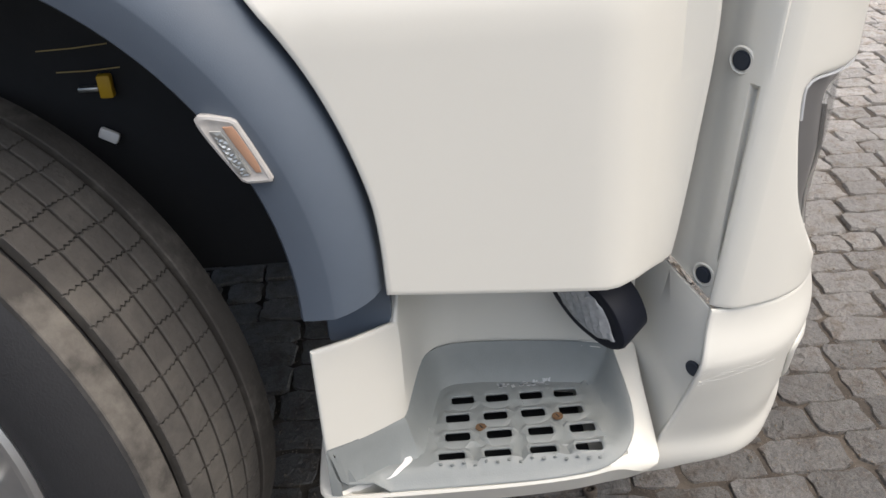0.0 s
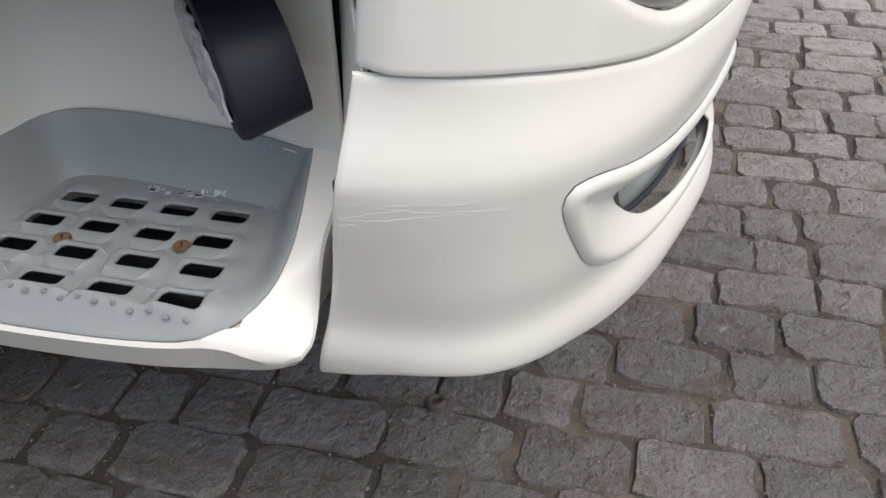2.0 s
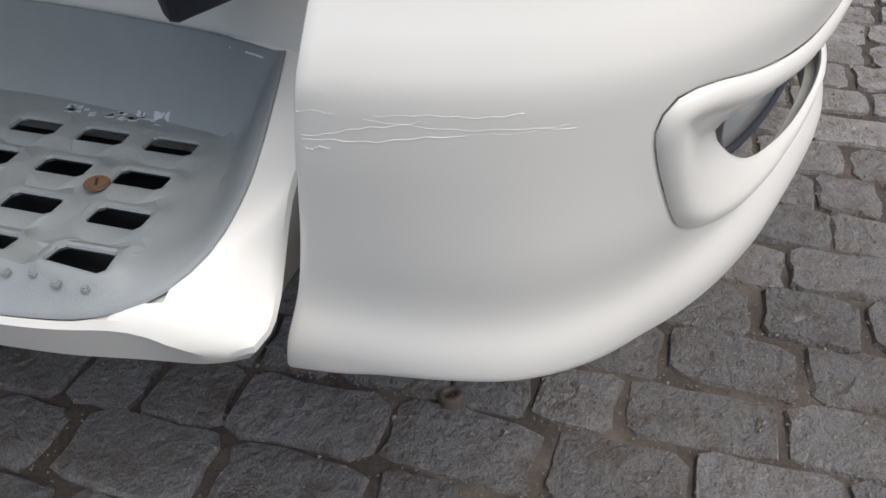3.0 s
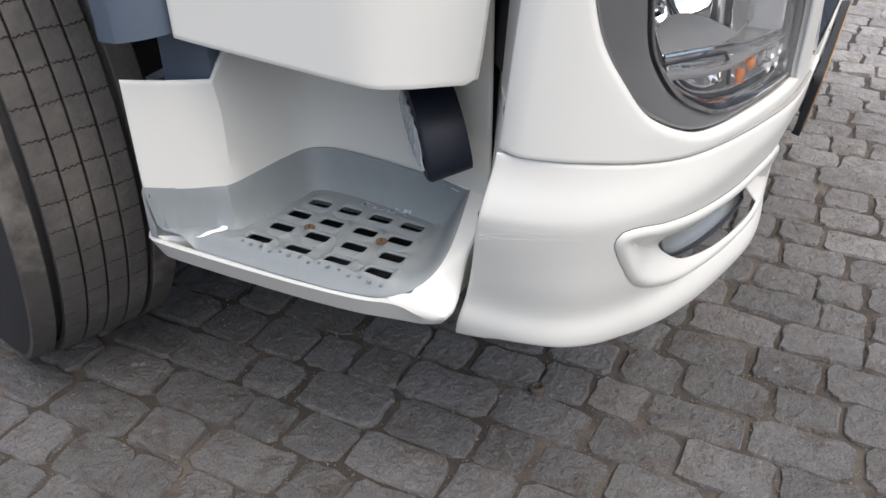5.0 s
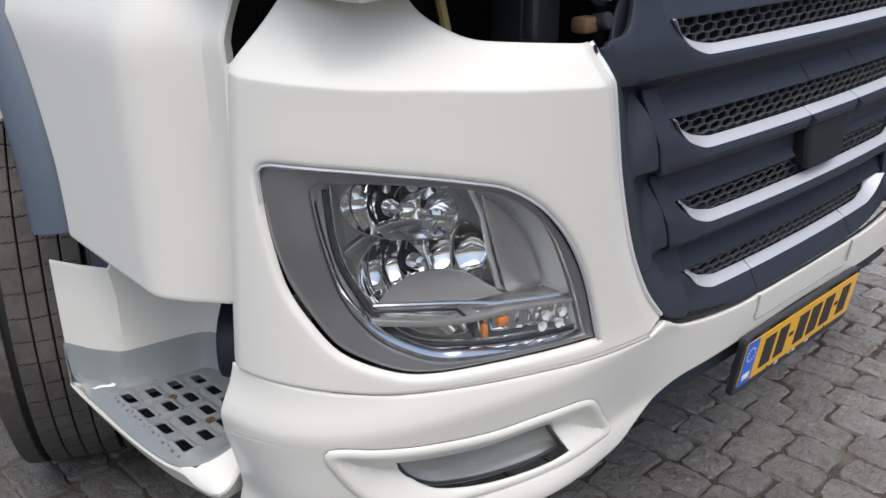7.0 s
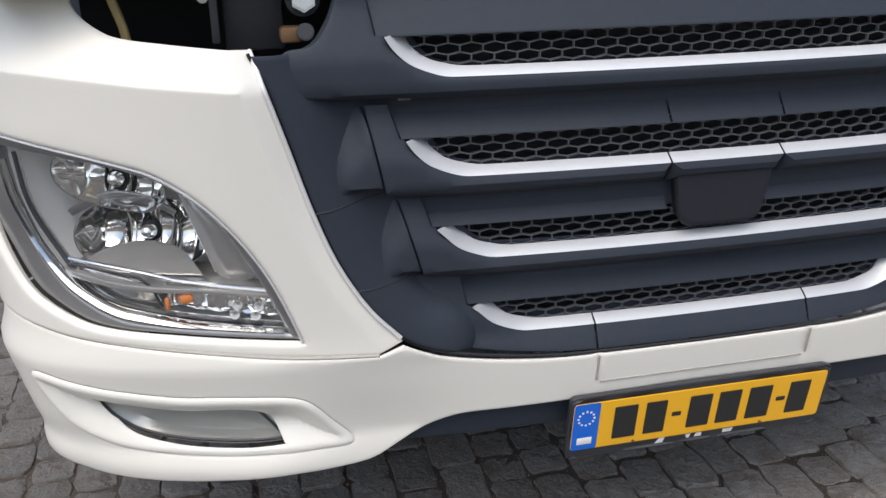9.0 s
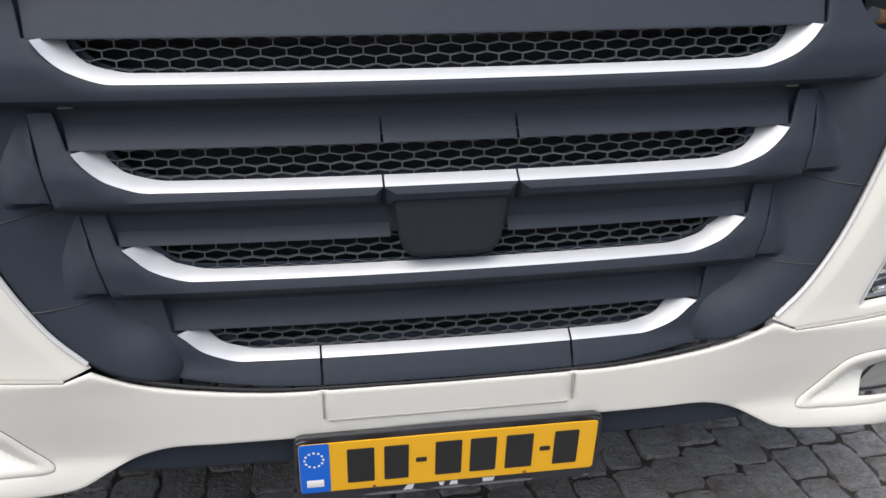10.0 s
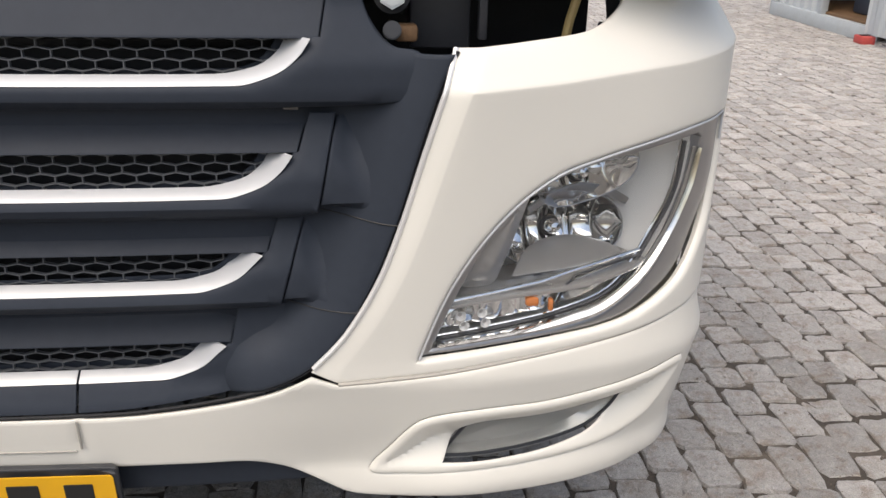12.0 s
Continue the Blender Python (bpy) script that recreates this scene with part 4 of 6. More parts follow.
# ---------------------------------------------------------------- things standing in the yard
CONTAINER = material("grey_container_paint", (0.42, 0.45, 0.47), 0.5, grain=0.12, scale=18, wear=0.35, wear_color=(0.30, 0.29, 0.27), bump=0.08, rough_var=0.1)
REDPAINT = material("red_block_paint", (0.50, 0.07, 0.06), 0.6, grain=0.3, scale=40, wear=0.4, wear_color=(0.25, 0.08, 0.07))
NAVY = material("dark_trailer_paint", (0.035, 0.045, 0.065), 0.5, grain=0.2, scale=12, wear=0.2, wear_color=(0.09, 0.09, 0.09))
PALE = material("pale_galvanised_rail", (0.68, 0.69, 0.68), 0.45, metal=0.2, grain=0.1, scale=25, wear=0.2, wear_color=(0.45, 0.44, 0.42))


def corrugated(name, x, y0, y1, z0, z1, mat, parent, pitch=0.20, depth=0.035, label=""):
    """A ribbed steel wall that faces -x."""
    ys, xs = [], []
    y = y0
    while y < y1 - 1e-6:
        for q, d in ((0.0, 0.0), (0.32, 0.0), (0.5, depth), (0.82, depth)):
            if y + q * pitch < y1:
                ys.append(y + q * pitch)
                xs.append(x + d)
        y += pitch
    ys.append(y1)
    xs.append(x)
    n = len(ys)
    verts = [(a, b, z) for z in (z0, z1) for a, b in zip(xs, ys)] + [(a + 0.012, b, z) for z in (z0, z1) for a, b in zip(xs, ys)]
    faces = []
    for i in range(n - 1):
        faces += [(i, i + 1, n + i + 1, n + i), (2 * n + i, 3 * n + i, 3 * n + i + 1, 2 * n + i + 1), (i, 2 * n + i, 2 * n + i + 1, i + 1), (n + i, n + i + 1, 3 * n + i + 1, 3 * n + i)]
    faces += [(0, n, 3 * n, 2 * n), (n - 1, 3 * n - 1, 4 * n - 1, 2 * n - 1)]
    return solid(name, verts, faces, mat, parent, label, smooth=False)


box = thing("shipping_container", "grey corrugated steel container with one door open", "container", (7.2, 9.2, 0))
corrugated("side_wall", 6.08, 9.20, 10.40, 0.16, 2.5, CONTAINER, box)
part("bottom_rail", rounded_box((0.10, 2.44, 0.16), (6.09, 9.20, 0.08), 0.008), CONTAINER, box)
part("corner_post", rounded_box((0.12, 0.12, 2.55), (6.11, 10.40, 1.28), 0.01), CONTAINER, box)
part("door_post", rounded_box((0.09, 0.09, 2.35), (6.10, 9.16, 1.33), 0.01), CONTAINER, box)
part("door_post", rounded_box((0.09, 0.09, 2.35), (6.10, 8.03, 1.33), 0.01), CONTAINER, box)
part("roof", rounded_box((2.4, 2.50, 0.06), (7.22, 9.20, 2.56), 0.01), CONTAINER, box)
part("floor_board", rounded_box((2.2, 2.36, 0.05), (7.22, 9.20, 0.165), 0.004), RUST, box, "brown plank floor")
part("back_wall", rounded_box((0.05, 2.44, 2.4), (8.40, 9.20, 1.35), 0.005), CONTAINER, box)
part("end_wall", rounded_box((2.3, 0.05, 2.4), (7.24, 10.42, 1.35), 0.005), CONTAINER, box)
part("end_wall", rounded_box((2.3, 0.05, 2.4), (7.24, 8.00, 1.35), 0.005), CONTAINER, box)
leaf = corrugated("door", 5.99, 6.90, 8.00, 0.10, 2.4, CONTAINER, box, pitch=0.28, depth=0.02, label="open ribbed steel door")
part("lock_rod", disc(0.016, 2.2, (5.975, 7.4, 1.26), (0, 0, 1), 12, 0), STEEL, leaf)
part("door_foot", rounded_box((0.05, 0.06, 0.10), (6.0, 7.20, 0.05), 0.006), CONTAINER, leaf)
crate = thing("storage_box", "dark blue plastic box inside the container", "box", (6.75, 8.75, 0.19))
part("box_body", rounded_box((0.7, 0.6, 0.55), (6.75, 8.75, 0.468), 0.03), NAVY, crate)
part("box_lid", rounded_box((0.73, 0.63, 0.05), (6.75, 8.75, 0.765), 0.015), NAVY, crate)
block = thing("red_block", "small red painted support block on the cobbles", "block", (5.97, 7.93, 0))
part("block_body", rounded_box((0.14, 0.20, 0.085), (5.97, 7.93, 0.0425), 0.012), REDPAINT, block)
part("block_slot", rounded_box((0.10, 0.06, 0.012), (5.965, 7.93, 0.087), 0.004), BLACK_AND_SHADE, block)


def trailer(x0, x1, y0, y1, along, label):
    cx, cy = (x0 + x1) / 2, (y0 + y1) / 2
    ob = thing("shade_trailer", label, "trailer", (cx, cy, 0), group="parked trailers")
    part("trailer_body", rounded_box((x1 - x0, y1 - y0, 1.9), (cx, cy, 1.98), 0.04), NAVY, ob)
    part("underframe", rounded_box(((x1 - x0) * 0.5, (y1 - y0) * 0.9, 0.18) if along == "y" else ((x1 - x0) * 0.9, (y1 - y0) * 0.5, 0.18), (cx, cy, 0.95), 0.02), BLACK_AND_SHADE, ob)
    for f in (0.78, 0.90):
        for s in (-1, 1):
            at = (cx + s * ((x1 - x0) / 2 - 0.20), y0 + (y1 - y0) * f, 0.48) if along == "y" else (x0 + (x1 - x0) * f, cy + s * ((y1 - y0) / 2 - 0.20), 0.48)
            ax = (1, 0, 0) if along == "y" else (0, 1, 0)
            w = lathe([(0.28, 0.10), (0.40, 0.145), (0.465, 0.13), (0.48, 0.11), (0.48, -0.11), (0.465, -0.13), (0.40, -0.145), (0.28, -0.10)], at, ax, RUBBER, "wheel", ob, seg=40, closed=True)
            lathe([(0.0, 0.04), (0.20, 0.05), (0.285, 0.10), (0.285, -0.10), (0.0, -0.04)], at, ax, STEEL, "rim", w, seg=32)
    for s in (-1, 1):
        at = (cx + s * (x1 - x0) * 0.3, y0 + (y1 - y0) * 0.12, 0.44) if along == "y" else (x0 + (x1 - x0) * 0.12, cy + s * (y1 - y0) * 0.3, 0.44)
        part("landing_leg", rounded_box((0.10, 0.10, 0.88), at, 0.01), BLACK_AND_SHADE, ob)
    return ob


# unseen trailers, added so that their undersides shade the far ground
trailer(6.45, 8.75, -9.0, 3.6, "y", "unseen dark semi-trailer added to shade the cobbles")
trailer(-13.0, -1.2, 9.9, 12.3, "x", "unseen dark semi-trailer added to shade the ground behind a pale steel rail")
rack = thing("steel_rack", "pale steel rail with short pegs on low feet", "rack", (-2.9, 9.55, 0))
v, f = tube([(-5.0, 9.55, 0.205), (-2.0, 9.55, 0.205), (-0.95, 9.55, 0.205)], 0.022, 10)
solid("rail", v, f, PALE, rack)
v, f = tube([(-5.0, 9.62, 0.235), (-2.0, 9.62, 0.235), (-0.95, 9.62, 0.235)], 0.016, 10)
solid("rail", v, f, PALE, rack)
for i in range(26):
    part("peg", disc(0.013, 0.10, (-4.85 + 0.152 * i, 9.54, 0.145), (0, -0.25, 1), 10, 0.002), PALE, rack)
for x in (-4.95, -3.0, -1.0):
    part("foot", rounded_box((0.05, 0.16, 0.22), (x, 9.60, 0.11), 0.008), PALE, rack)

# ---------------------------------------------------------------- cab sides, steps and wheels


def door_place(side):
    def place(u, v, h):
        inward = 0.077 * smooth01((0.46 - u) / 0.125) ** 1.25 + 0.012 * np.clip((0.75 - u) / 0.4, 0, 1)
        up = v - 1.186
        tuck = 0.0 if up < 0 else min(0.55 * up, 0.06)
        return (side * (1.275 - float(inward) - tuck + h), u, v)
    return place


ARCH = (1.307, 0.841, 0.580)


def door(side):
    pts = [(0.330, 1.62, 1), (0.328, 1.30), (0.306, 1.14), (0.320, 0.956), (0.335, 0.83), (0.340, 0.800), (0.354, 0.791), (0.43, 0.797), (0.55, 0.806), (0.70, 0.818), (0.729, 0.821, 1)]
    pts += [(ARCH[0] - ARCH[2] * math.cos(w), ARCH[1] + ARCH[2] * math.sin(w)) for w in np.radians([12, 30, 48, 66, 84, 102, 120, 138])]
    pts += [(1.9, 1.28, 1), (1.9, 1.62, 1)]
    ob = sheet("door", curve(pts, gap=0.02), door_place(side), PAINT, truck, thick=0.02, edge=0.006, step=0.03, label="cream painted lower cab door")
    sheet("door_grip", curve([(0.66, 1.204, 1), (0.86, 1.214, 1), (0.86, 1.262, 1), (0.66, 1.252, 1)]), lambda u, v, h: (side * (1.248 + h), u, v), MILKY, ob,
          thick=0.02, edge=0.003, step=0.01, relief=lambda uv: 0.002 * np.sin(uv[:, 0] * 500), label="ribbed grey grip strip")
    return ob


def fender(side):
    prof = [(0.578, -1.222), (0.576, -1.246), (0.571, -1.264), (0.563, -1.279), (0.552, -1.291), (0.540, -1.300), (0.529, -1.306), (0.517, -1.310), (0.514, -1.310), (0.490, -1.305), (0.477, -1.301), (0.473, -1.292), (0.476, -1.24), (0.55, -1.20)]
    verts, faces, n, seg = [], [], len(prof), 56
    for i in range(seg + 1):
        w = radians(-1.5 + 181 * i / seg)
        for r, x in prof:
            q = (0.578 - r) / 0.105
            cy, cz = 1.307 + 0.002 * q, 0.841 - 0.018 * q
            verts.append((-side * x, cy - r * math.cos(w), cz + r * math.sin(w)))
    for i in range(seg):
        for k in range(n):
            l = (k + 1) % n
            faces.append((i * n + k, (i + 1) * n + k, (i + 1) * n + l, i * n + l))
    faces += [tuple(range(n)), tuple(seg * n + k for k in range(n))]
    ob = solid("wheel_arch", verts, faces, FENDER, truck, "slate grey plastic wheel arch flare")
    # marker lamp set into the flare
    base = curve([(0.913, 1.087), (0.874, 1.0865), (0.868, 1.083), (0.838, 1.014), (0.840, 1.009), (0.868, 1.0085), (0.874, 1.012)], gap=0.008)
    lamp = sheet("marker_lamp", base, lambda u, v, h: (side * (1.317 + h), u, v), MILKY, ob, thick=0.022, edge=0.004, step=0.006,
                 relief=lambda uv: -0.002 * smooth01((far_from(base, uv) - 0.004) / 0.004), label="milky side marker lamp with amber core")
    sheet("amber_core", curve([(0.884, 1.078), (0.873, 1.078), (0.852, 1.034), (0.850, 1.022), (0.856, 1.022)], gap=0.008), lambda u, v, h: (side * (1.3172 + h), u, v), AMBERLENS, lamp, thick=0.003, edge=0.0012, step=0.008, label="faded amber reflex core")
    ribs = curve([(0.898, 1.074), (0.886, 1.073), (0.862, 1.020), (0.873, 1.018)], gap=0.008)
    sheet("inner_lens", ribs, lambda u, v, h: (side * (1.3176 + h), u, v), STEEL, lamp, thick=0.003, edge=0.001, step=0.0025,
          relief=lambda uv: 0.0007 * np.sin((uv[:, 1] + 0.4 * uv[:, 0]) * 1500), label="grey ribbed lens stripe")
    # dark mudguard piece below the flare's front end
    bm = rounded_box((0.05, 0.09, 0.16), (side * 1.190, 0.772, 0.795), 0.006)
    part("mud_flap", bm, FENDER, truck, "dark plastic mudguard foot")
    return ob


def return_flange(side):
    """The inward fold of the corner panel beside the door, with rubber plugs."""
    def place(u, v, h):
        # u: 0 at the outer edge, 1 at the inner
        x = 1.222 - 0.050 * smooth01(u * 1.6) - 0.075 * max(0.0, u - 0.4)
        y = 0.275 + 0.060 * u - 0.075 * (v - 0.72)
        return (side * (x + 0.6 * h), y + 0.8 * h, v)

    def hollow(uv):
        # a long moulded pocket
        half = np.interp(uv[:, 1], [0.80, 1.04], [0.11, 0.13])
        inside = np.minimum((half - np.abs(uv[:, 0] - 0.16)) / 0.03, np.minimum(uv[:, 1] - 0.800, 1.042 - uv[:, 1]) / 0.006)
        return -0.011 * smooth01(inside)

    rows = [np.array([(u, z) for z in np.arange(0.72, 1.16, 0.012)]) for u in (0.03, 0.04, 0.055, 0.07, 0.09, 0.23, 0.25, 0.265, 0.28, 0.295)]
    rows += [np.array([(u, z) for u in np.arange(0.06, 0.36, 0.02)]) for z in (0.799, 0.803, 0.807, 1.035, 1.039, 1.043)]
    up = sheet("panel_return", np.array([(0, 0.728), (0.3, 0.735), (0.60, 0.750), (1.04, 0.772), (1.04, 1.162), (0.60, 1.164), (0.3, 1.165), (0, 1.165)]), place, PAINT, truck, thick=0.006, edge=0.002, step=0.03, relief=hollow, lines=rows,
               label="folded edge of the corner panel with a moulded pocket")

    sheet("door_seal", np.array([(1.055, 0.775), (1.1, 0.78), (1.9, 0.78), (1.9, 1.16), (1.1, 1.16), (1.055, 1.162)]), lambda u, v, h: place(u, v, h - 0.004), LAMPBLACK, truck, thick=0.008, edge=0.003, step=0.08, label="dark rubber seal in the door gap")

    def tail_place(u, v, h):
        edge = np.interp(v, [0.412, 0.45, 0.538, 0.63, 0.732], [S_TAIL - 0.002, S_TAIL - 0.012, S_TAIL - 0.036, S_TAIL - 0.054, S_TAIL - 0.073]) - 0.007
        x0, y0, _ = bumper_place(side * float(edge), v, -0.006)
        x0 = abs(x0)
        x = x0 - 0.175 * u
        y = y0 + 0.078 * u * np.clip((v - 0.30) / 0.42, 0.1, 1)
        return (side * (float(x) + 0.4 * h), float(y) + 0.9 * h, v)

    low = sheet("bumper_return", np.array([(0, 0.42), (0.5, 0.42), (1.0, 0.42), (1.0, 0.785), (0.5, 0.750), (0, 0.7245)]), tail_place, PAINT, truck, thick=0.006, edge=0.002, step=0.06, label="folded end of the bumper beside the step")
    for z, u, host in ((1.067, 0.42, up), (0.766, 0.38, up), (0.635, 0.077, low)):
        p = (place if host is up else tail_place)(u, z, 0.002)
        part("rubber_plug", disc(0.0125, 0.006, p, (side * 0.6, 0.8, 0), 20, 0.002), BLACK, host, "dark rubber plug")
        if z > 0.7:
            lathe([(0.0145, 0.0), (0.0165, 0.0015), (0.019, 0.0)], p, (side * 0.6, 0.8, 0), PAINT, "plug_seat", host, seg=24)


WALL = [(1.283, 0.833, 1), (1.256, 0.776), (1.222, 0.721, 1), (1.105, 0.698), (1.068, 0.682), (1.050, 0.650), (1.050, 0.58), (1.068, 0.45), (1.084, 0.393), (1.089, 0.362, 1)]


def step(side):
    wall = curve(WALL, closed=False, gap=0.012)
    # white back of the step well
    length = np.r_[0, np.cumsum(np.hypot(*np.diff(wall, axis=0).T))]
    total = float(length[-1])

    def wall_place(u, v, h):
        x, y = np.interp(u, length, wall[:, 0]), np.interp(u, length, wall[:, 1])
        a, b = np.interp(u + 0.01, length, wall[:, 0]) - np.interp(u - 0.01, length, wall[:, 0]), np.interp(u + 0.01, length, wall[:, 1]) - np.interp(u - 0.01, length, wall[:, 1])
        ln = math.hypot(a, b) + 1e-9
        return (side * (x - b / ln * h), y + a / ln * h, v)

    top = [(0.0, 0.749, 1), (0.125, 0.747, 1), (0.23, 0.86, 1), (total, 0.87, 1), (total, 0.560, 1), (0.125, 0.560), (0.0, 0.572, 1)]
    body = sheet("step", curve(top, gap=0.03), wall_place, PAINT, truck, thick=0.012, edge=0.004, step=0.03, label="cab step with grey plastic tread in a cream well")
    # tread tray
    rim = [(1.284, 0.832, 1), (1.2575, 0.778), (1.224, 0.7235, 1), (1.107, 0.701), (1.071, 0.684), (1.0535, 0.650), (1.0535, 0.58), (1.070, 0.45), (1.086, 0.393, 1), (1.17, 0.3815), (1.210, 0.3835), (1.236, 0.393), (1.258, 0.412), (1.274, 0.448), (1.284, 0.54), (1.285, 0.75)]
    edge_wall = curve(rim[:9], closed=False, gap=0.01)
    edge_open = curve(rim[8:], closed=False, gap=0.01)
    outline = curve(rim, gap=0.010)
    holes, centres = [], []
    for r in range(4):
        x = 1.120 + 0.0417 * r
        ya, yb = 0.472 - 0.006 * r, 0.634 + 0.007 * r
        for c in range(4):
            y = ya + (yb - ya) * c / 3 + 0.004 * (r % 2)
            w, d = 0.0175 + 0.0006 * r, 0.0090
            centres.append((x, y))
            holes.append(curve([(x - d, y - w + 0.003), (x - d + 0.003, y - w), (x + d - 0.003, y - w), (x + d, y - w + 0.003), (x + d, y + w - 0.003), (x + d - 0.003, y + w), (x - d + 0.003, y + w), (x - d, y + w - 0.003)], gap=0.02))
    cc = np.array(centres)

    def relief(uv):
        d = far_from(edge_wall, uv, closed=False)
        up = 0.064 * smooth01(1 - d / np.interp(uv[:, 1], [0.69, 0.76], [0.032, 0.009])) ** 1.3
        inner = np.minimum(np.minimum(uv[:, 0] - 1.097, 1.258 - uv[:, 0]), np.minimum(uv[:, 1] - 0.432, 0.688 - uv[:, 1]))
        lowered = -0.004 * smooth01(inner / 0.012)
        near = np.min(np.maximum(np.abs(uv[:, None, 0] - cc[None, :, 0]) / 0.016, np.abs(uv[:, None, 1] - cc[None, :, 1]) / 0.025), axis=1)
        w = np.clip((uv[:, 0] - 1.086) / 0.19, 0, 1)
        target = 0.5003 + (0.5835 - 0.084 * w ** 0.9 - 0.4985) * smooth01((0.50 - uv[:, 1]) / 0.06)
        floor = 0.519 + lowered + 0.005 * smooth01((1.25 - near) / 0.3)
        blend = smooth01(1 - far_from(edge_open, uv, closed=False) / (0.022 + 0.022 * (1 - w)))
        return np.maximum(floor + (target - floor) * blend, 0.519 + up - 1.0 * (up < 0.002))

    tray = sheet("tread", outline, lambda u, v, h: (side * u, v, h), TRAY, body, holes=holes, thick=0.006, edge=0.0025, step=0.0085, relief=relief, hole_rings=(0.005, 0.009), rings=(0.005, 0.010, 0.0155, 0.021, 0.027, 0.034, 0.042),
                 label="worn grey plastic step tread with square drain holes")
    # cream sill round the tread, rising towards the back at its end
    border = [(1.02, 0.354, 1), (1.165, 0.356), (1.205, 0.351), (1.238, 0.347), (1.251, 0.350), (1.259, 0.364), (1.265, 0.388), (1.272, 0.430), (1.281, 0.48), (1.287, 0.56), (1.289, 0.65), (1.289, 0.75), (1.286, 0.832), (1.272, 0.851), (1.20, 0.856), (1.02, 0.856, 1)]
    fence = outline if area(outline) > 0 else outline[::-1]

    rand = curve(border, gap=0.010)

    def sill_place(u, v, h):
        low = min(1.0, max(0.0, (0.485 - h) / 0.033))
        return (side * (u - 0.013 * low * float(smooth01((u - 1.19) / 0.05))), v + 0.012 * low * float(smooth01((0.40 - v) / 0.04)), h)

    def sill_height(uv):
        w = np.clip((uv[:, 0] - 1.086) / 0.19, 0, 1)
        end = (0.5835 - 0.084 * w ** 0.9) - 0.4985
        at_end = smooth01((0.50 - uv[:, 1]) / 0.06)
        inner, d = within(fence, uv), far_from(fence, uv)
        drop = 0.030 * smooth01((0.52 - uv[:, 1]) / 0.14) * smooth01((uv[:, 0] - 1.16) / 0.07) * np.where(inner, 0, smooth01(d / 0.040))
        top = 0.4990 + (end - 0.0005) * at_end - drop
        return np.where(inner & (d > 0.007), 0.470, top - np.where(inner, np.minimum(0.010, 1.2 * d), 0.0))

    sheet("sill", rand, sill_place, PAINT, body, thick=0.03, edge=0.007, step=0.010, relief=sill_height, bottom=0.452,
          lines=[shifted(fence, k) for k in (0.0055, 0.0085, -0.0002, -0.006)], label="cream sill round the tread")
    # upright rear end of the tread
    tail = curve([(1.262, 0.788), (1.2845, 0.8335, 1), (1.2858, 0.826), (1.2856, 0.818)], closed=False, gap=0.004)
    verts, faces = [], []
    for p in tail:
        zt = float(relief(np.array([p]))[0])
        for dx, z in ((0.0, zt), (0.0005, zt - 0.004), (0.0005, 0.499), (-0.002, 0.497)):
            verts.append((side * (p[0] + dx), p[1], z))
    for i in range(len(tail) - 1):
        faces += [(i * 4 + k, i * 4 + 4 + k, i * 4 + 5 + k, i * 4 + 1 + k) for k in range(3)]
    solid("tread_end", verts, faces, TRAY, tray, "upright grey end of the tread")
    # black plate that stands for the shade under the drain holes
    part("drain_shade", rounded_box((0.19, 0.30, 0.006), (side * 1.165, 0.60, 0.480), 0.002), BLACK_AND_SHADE, body, "black plate put in for the shade below the tread")
    for x, y in ((1.186, 0.611), (1.176, 0.493)):
        z = float(relief(np.array([(x, y)]))[0])
        part("screw", disc(0.0085, 0.003, (side * x, y, z + 0.0005), (0, 0, 1), 20, 0.001), RUST, tray, "rusty screw head")
        part("screw_slot", rounded_box((0.009, 0.002, 0.001), (side * x, y, z + 0.0018), 0.0003, Euler((0, 0, 0.5))), BLACK_AND_SHADE, tray)
    for i in range(15):
        y = 0.445 + i * 0.0165
        part("nub", disc(0.0028, 0.004, (side * (1.2625 + 0.003 * (i % 2)), y, float(relief(np.array([(1.2625, y)]))[0]) + 0.0003), (0, 0, 1), 8, 0.001), TRAY, tray)
    rnd = random.Random(4)
    for i in range(44):
        y = 0.492 + rnd.random() * 0.085
        x = 1.0875 + 0.008 * rnd.random()
        za, zb = (float(v) for v in relief(np.array([(x - 0.001, y), (x + 0.001, y)])))
        part("scuff", rounded_box((0.002 + 0.004 * rnd.random(), 0.0015 + 0.005 * rnd.random(), 0.0006), (side * x, y, (za + zb) / 2), 0.0002, Euler((0, -side * math.atan2(zb - za, 0.002), rnd.random() * 0.8 - 0.4))), SCRAPE, tray)
    chip = curve([(1.274, 0.755), (1.271, 0.741), (1.264, 0.730), (1.255, 0.721), (1.246, 0.716), (1.242, 0.719), (1.245, 0.727), (1.254, 0.732), (1.264, 0.740), (1.271, 0.748)], gap=0.005)
    sheet("peeled_sticker", chip, lambda u, v, h: (side * u, v, min(0.5215, float(relief(np.array([(u, v)]))[0])) + 0.002 + h), WHITE, tray, thick=0.001, edge=0.0003, step=0.006, label="curled white sticker scrap")
    return body


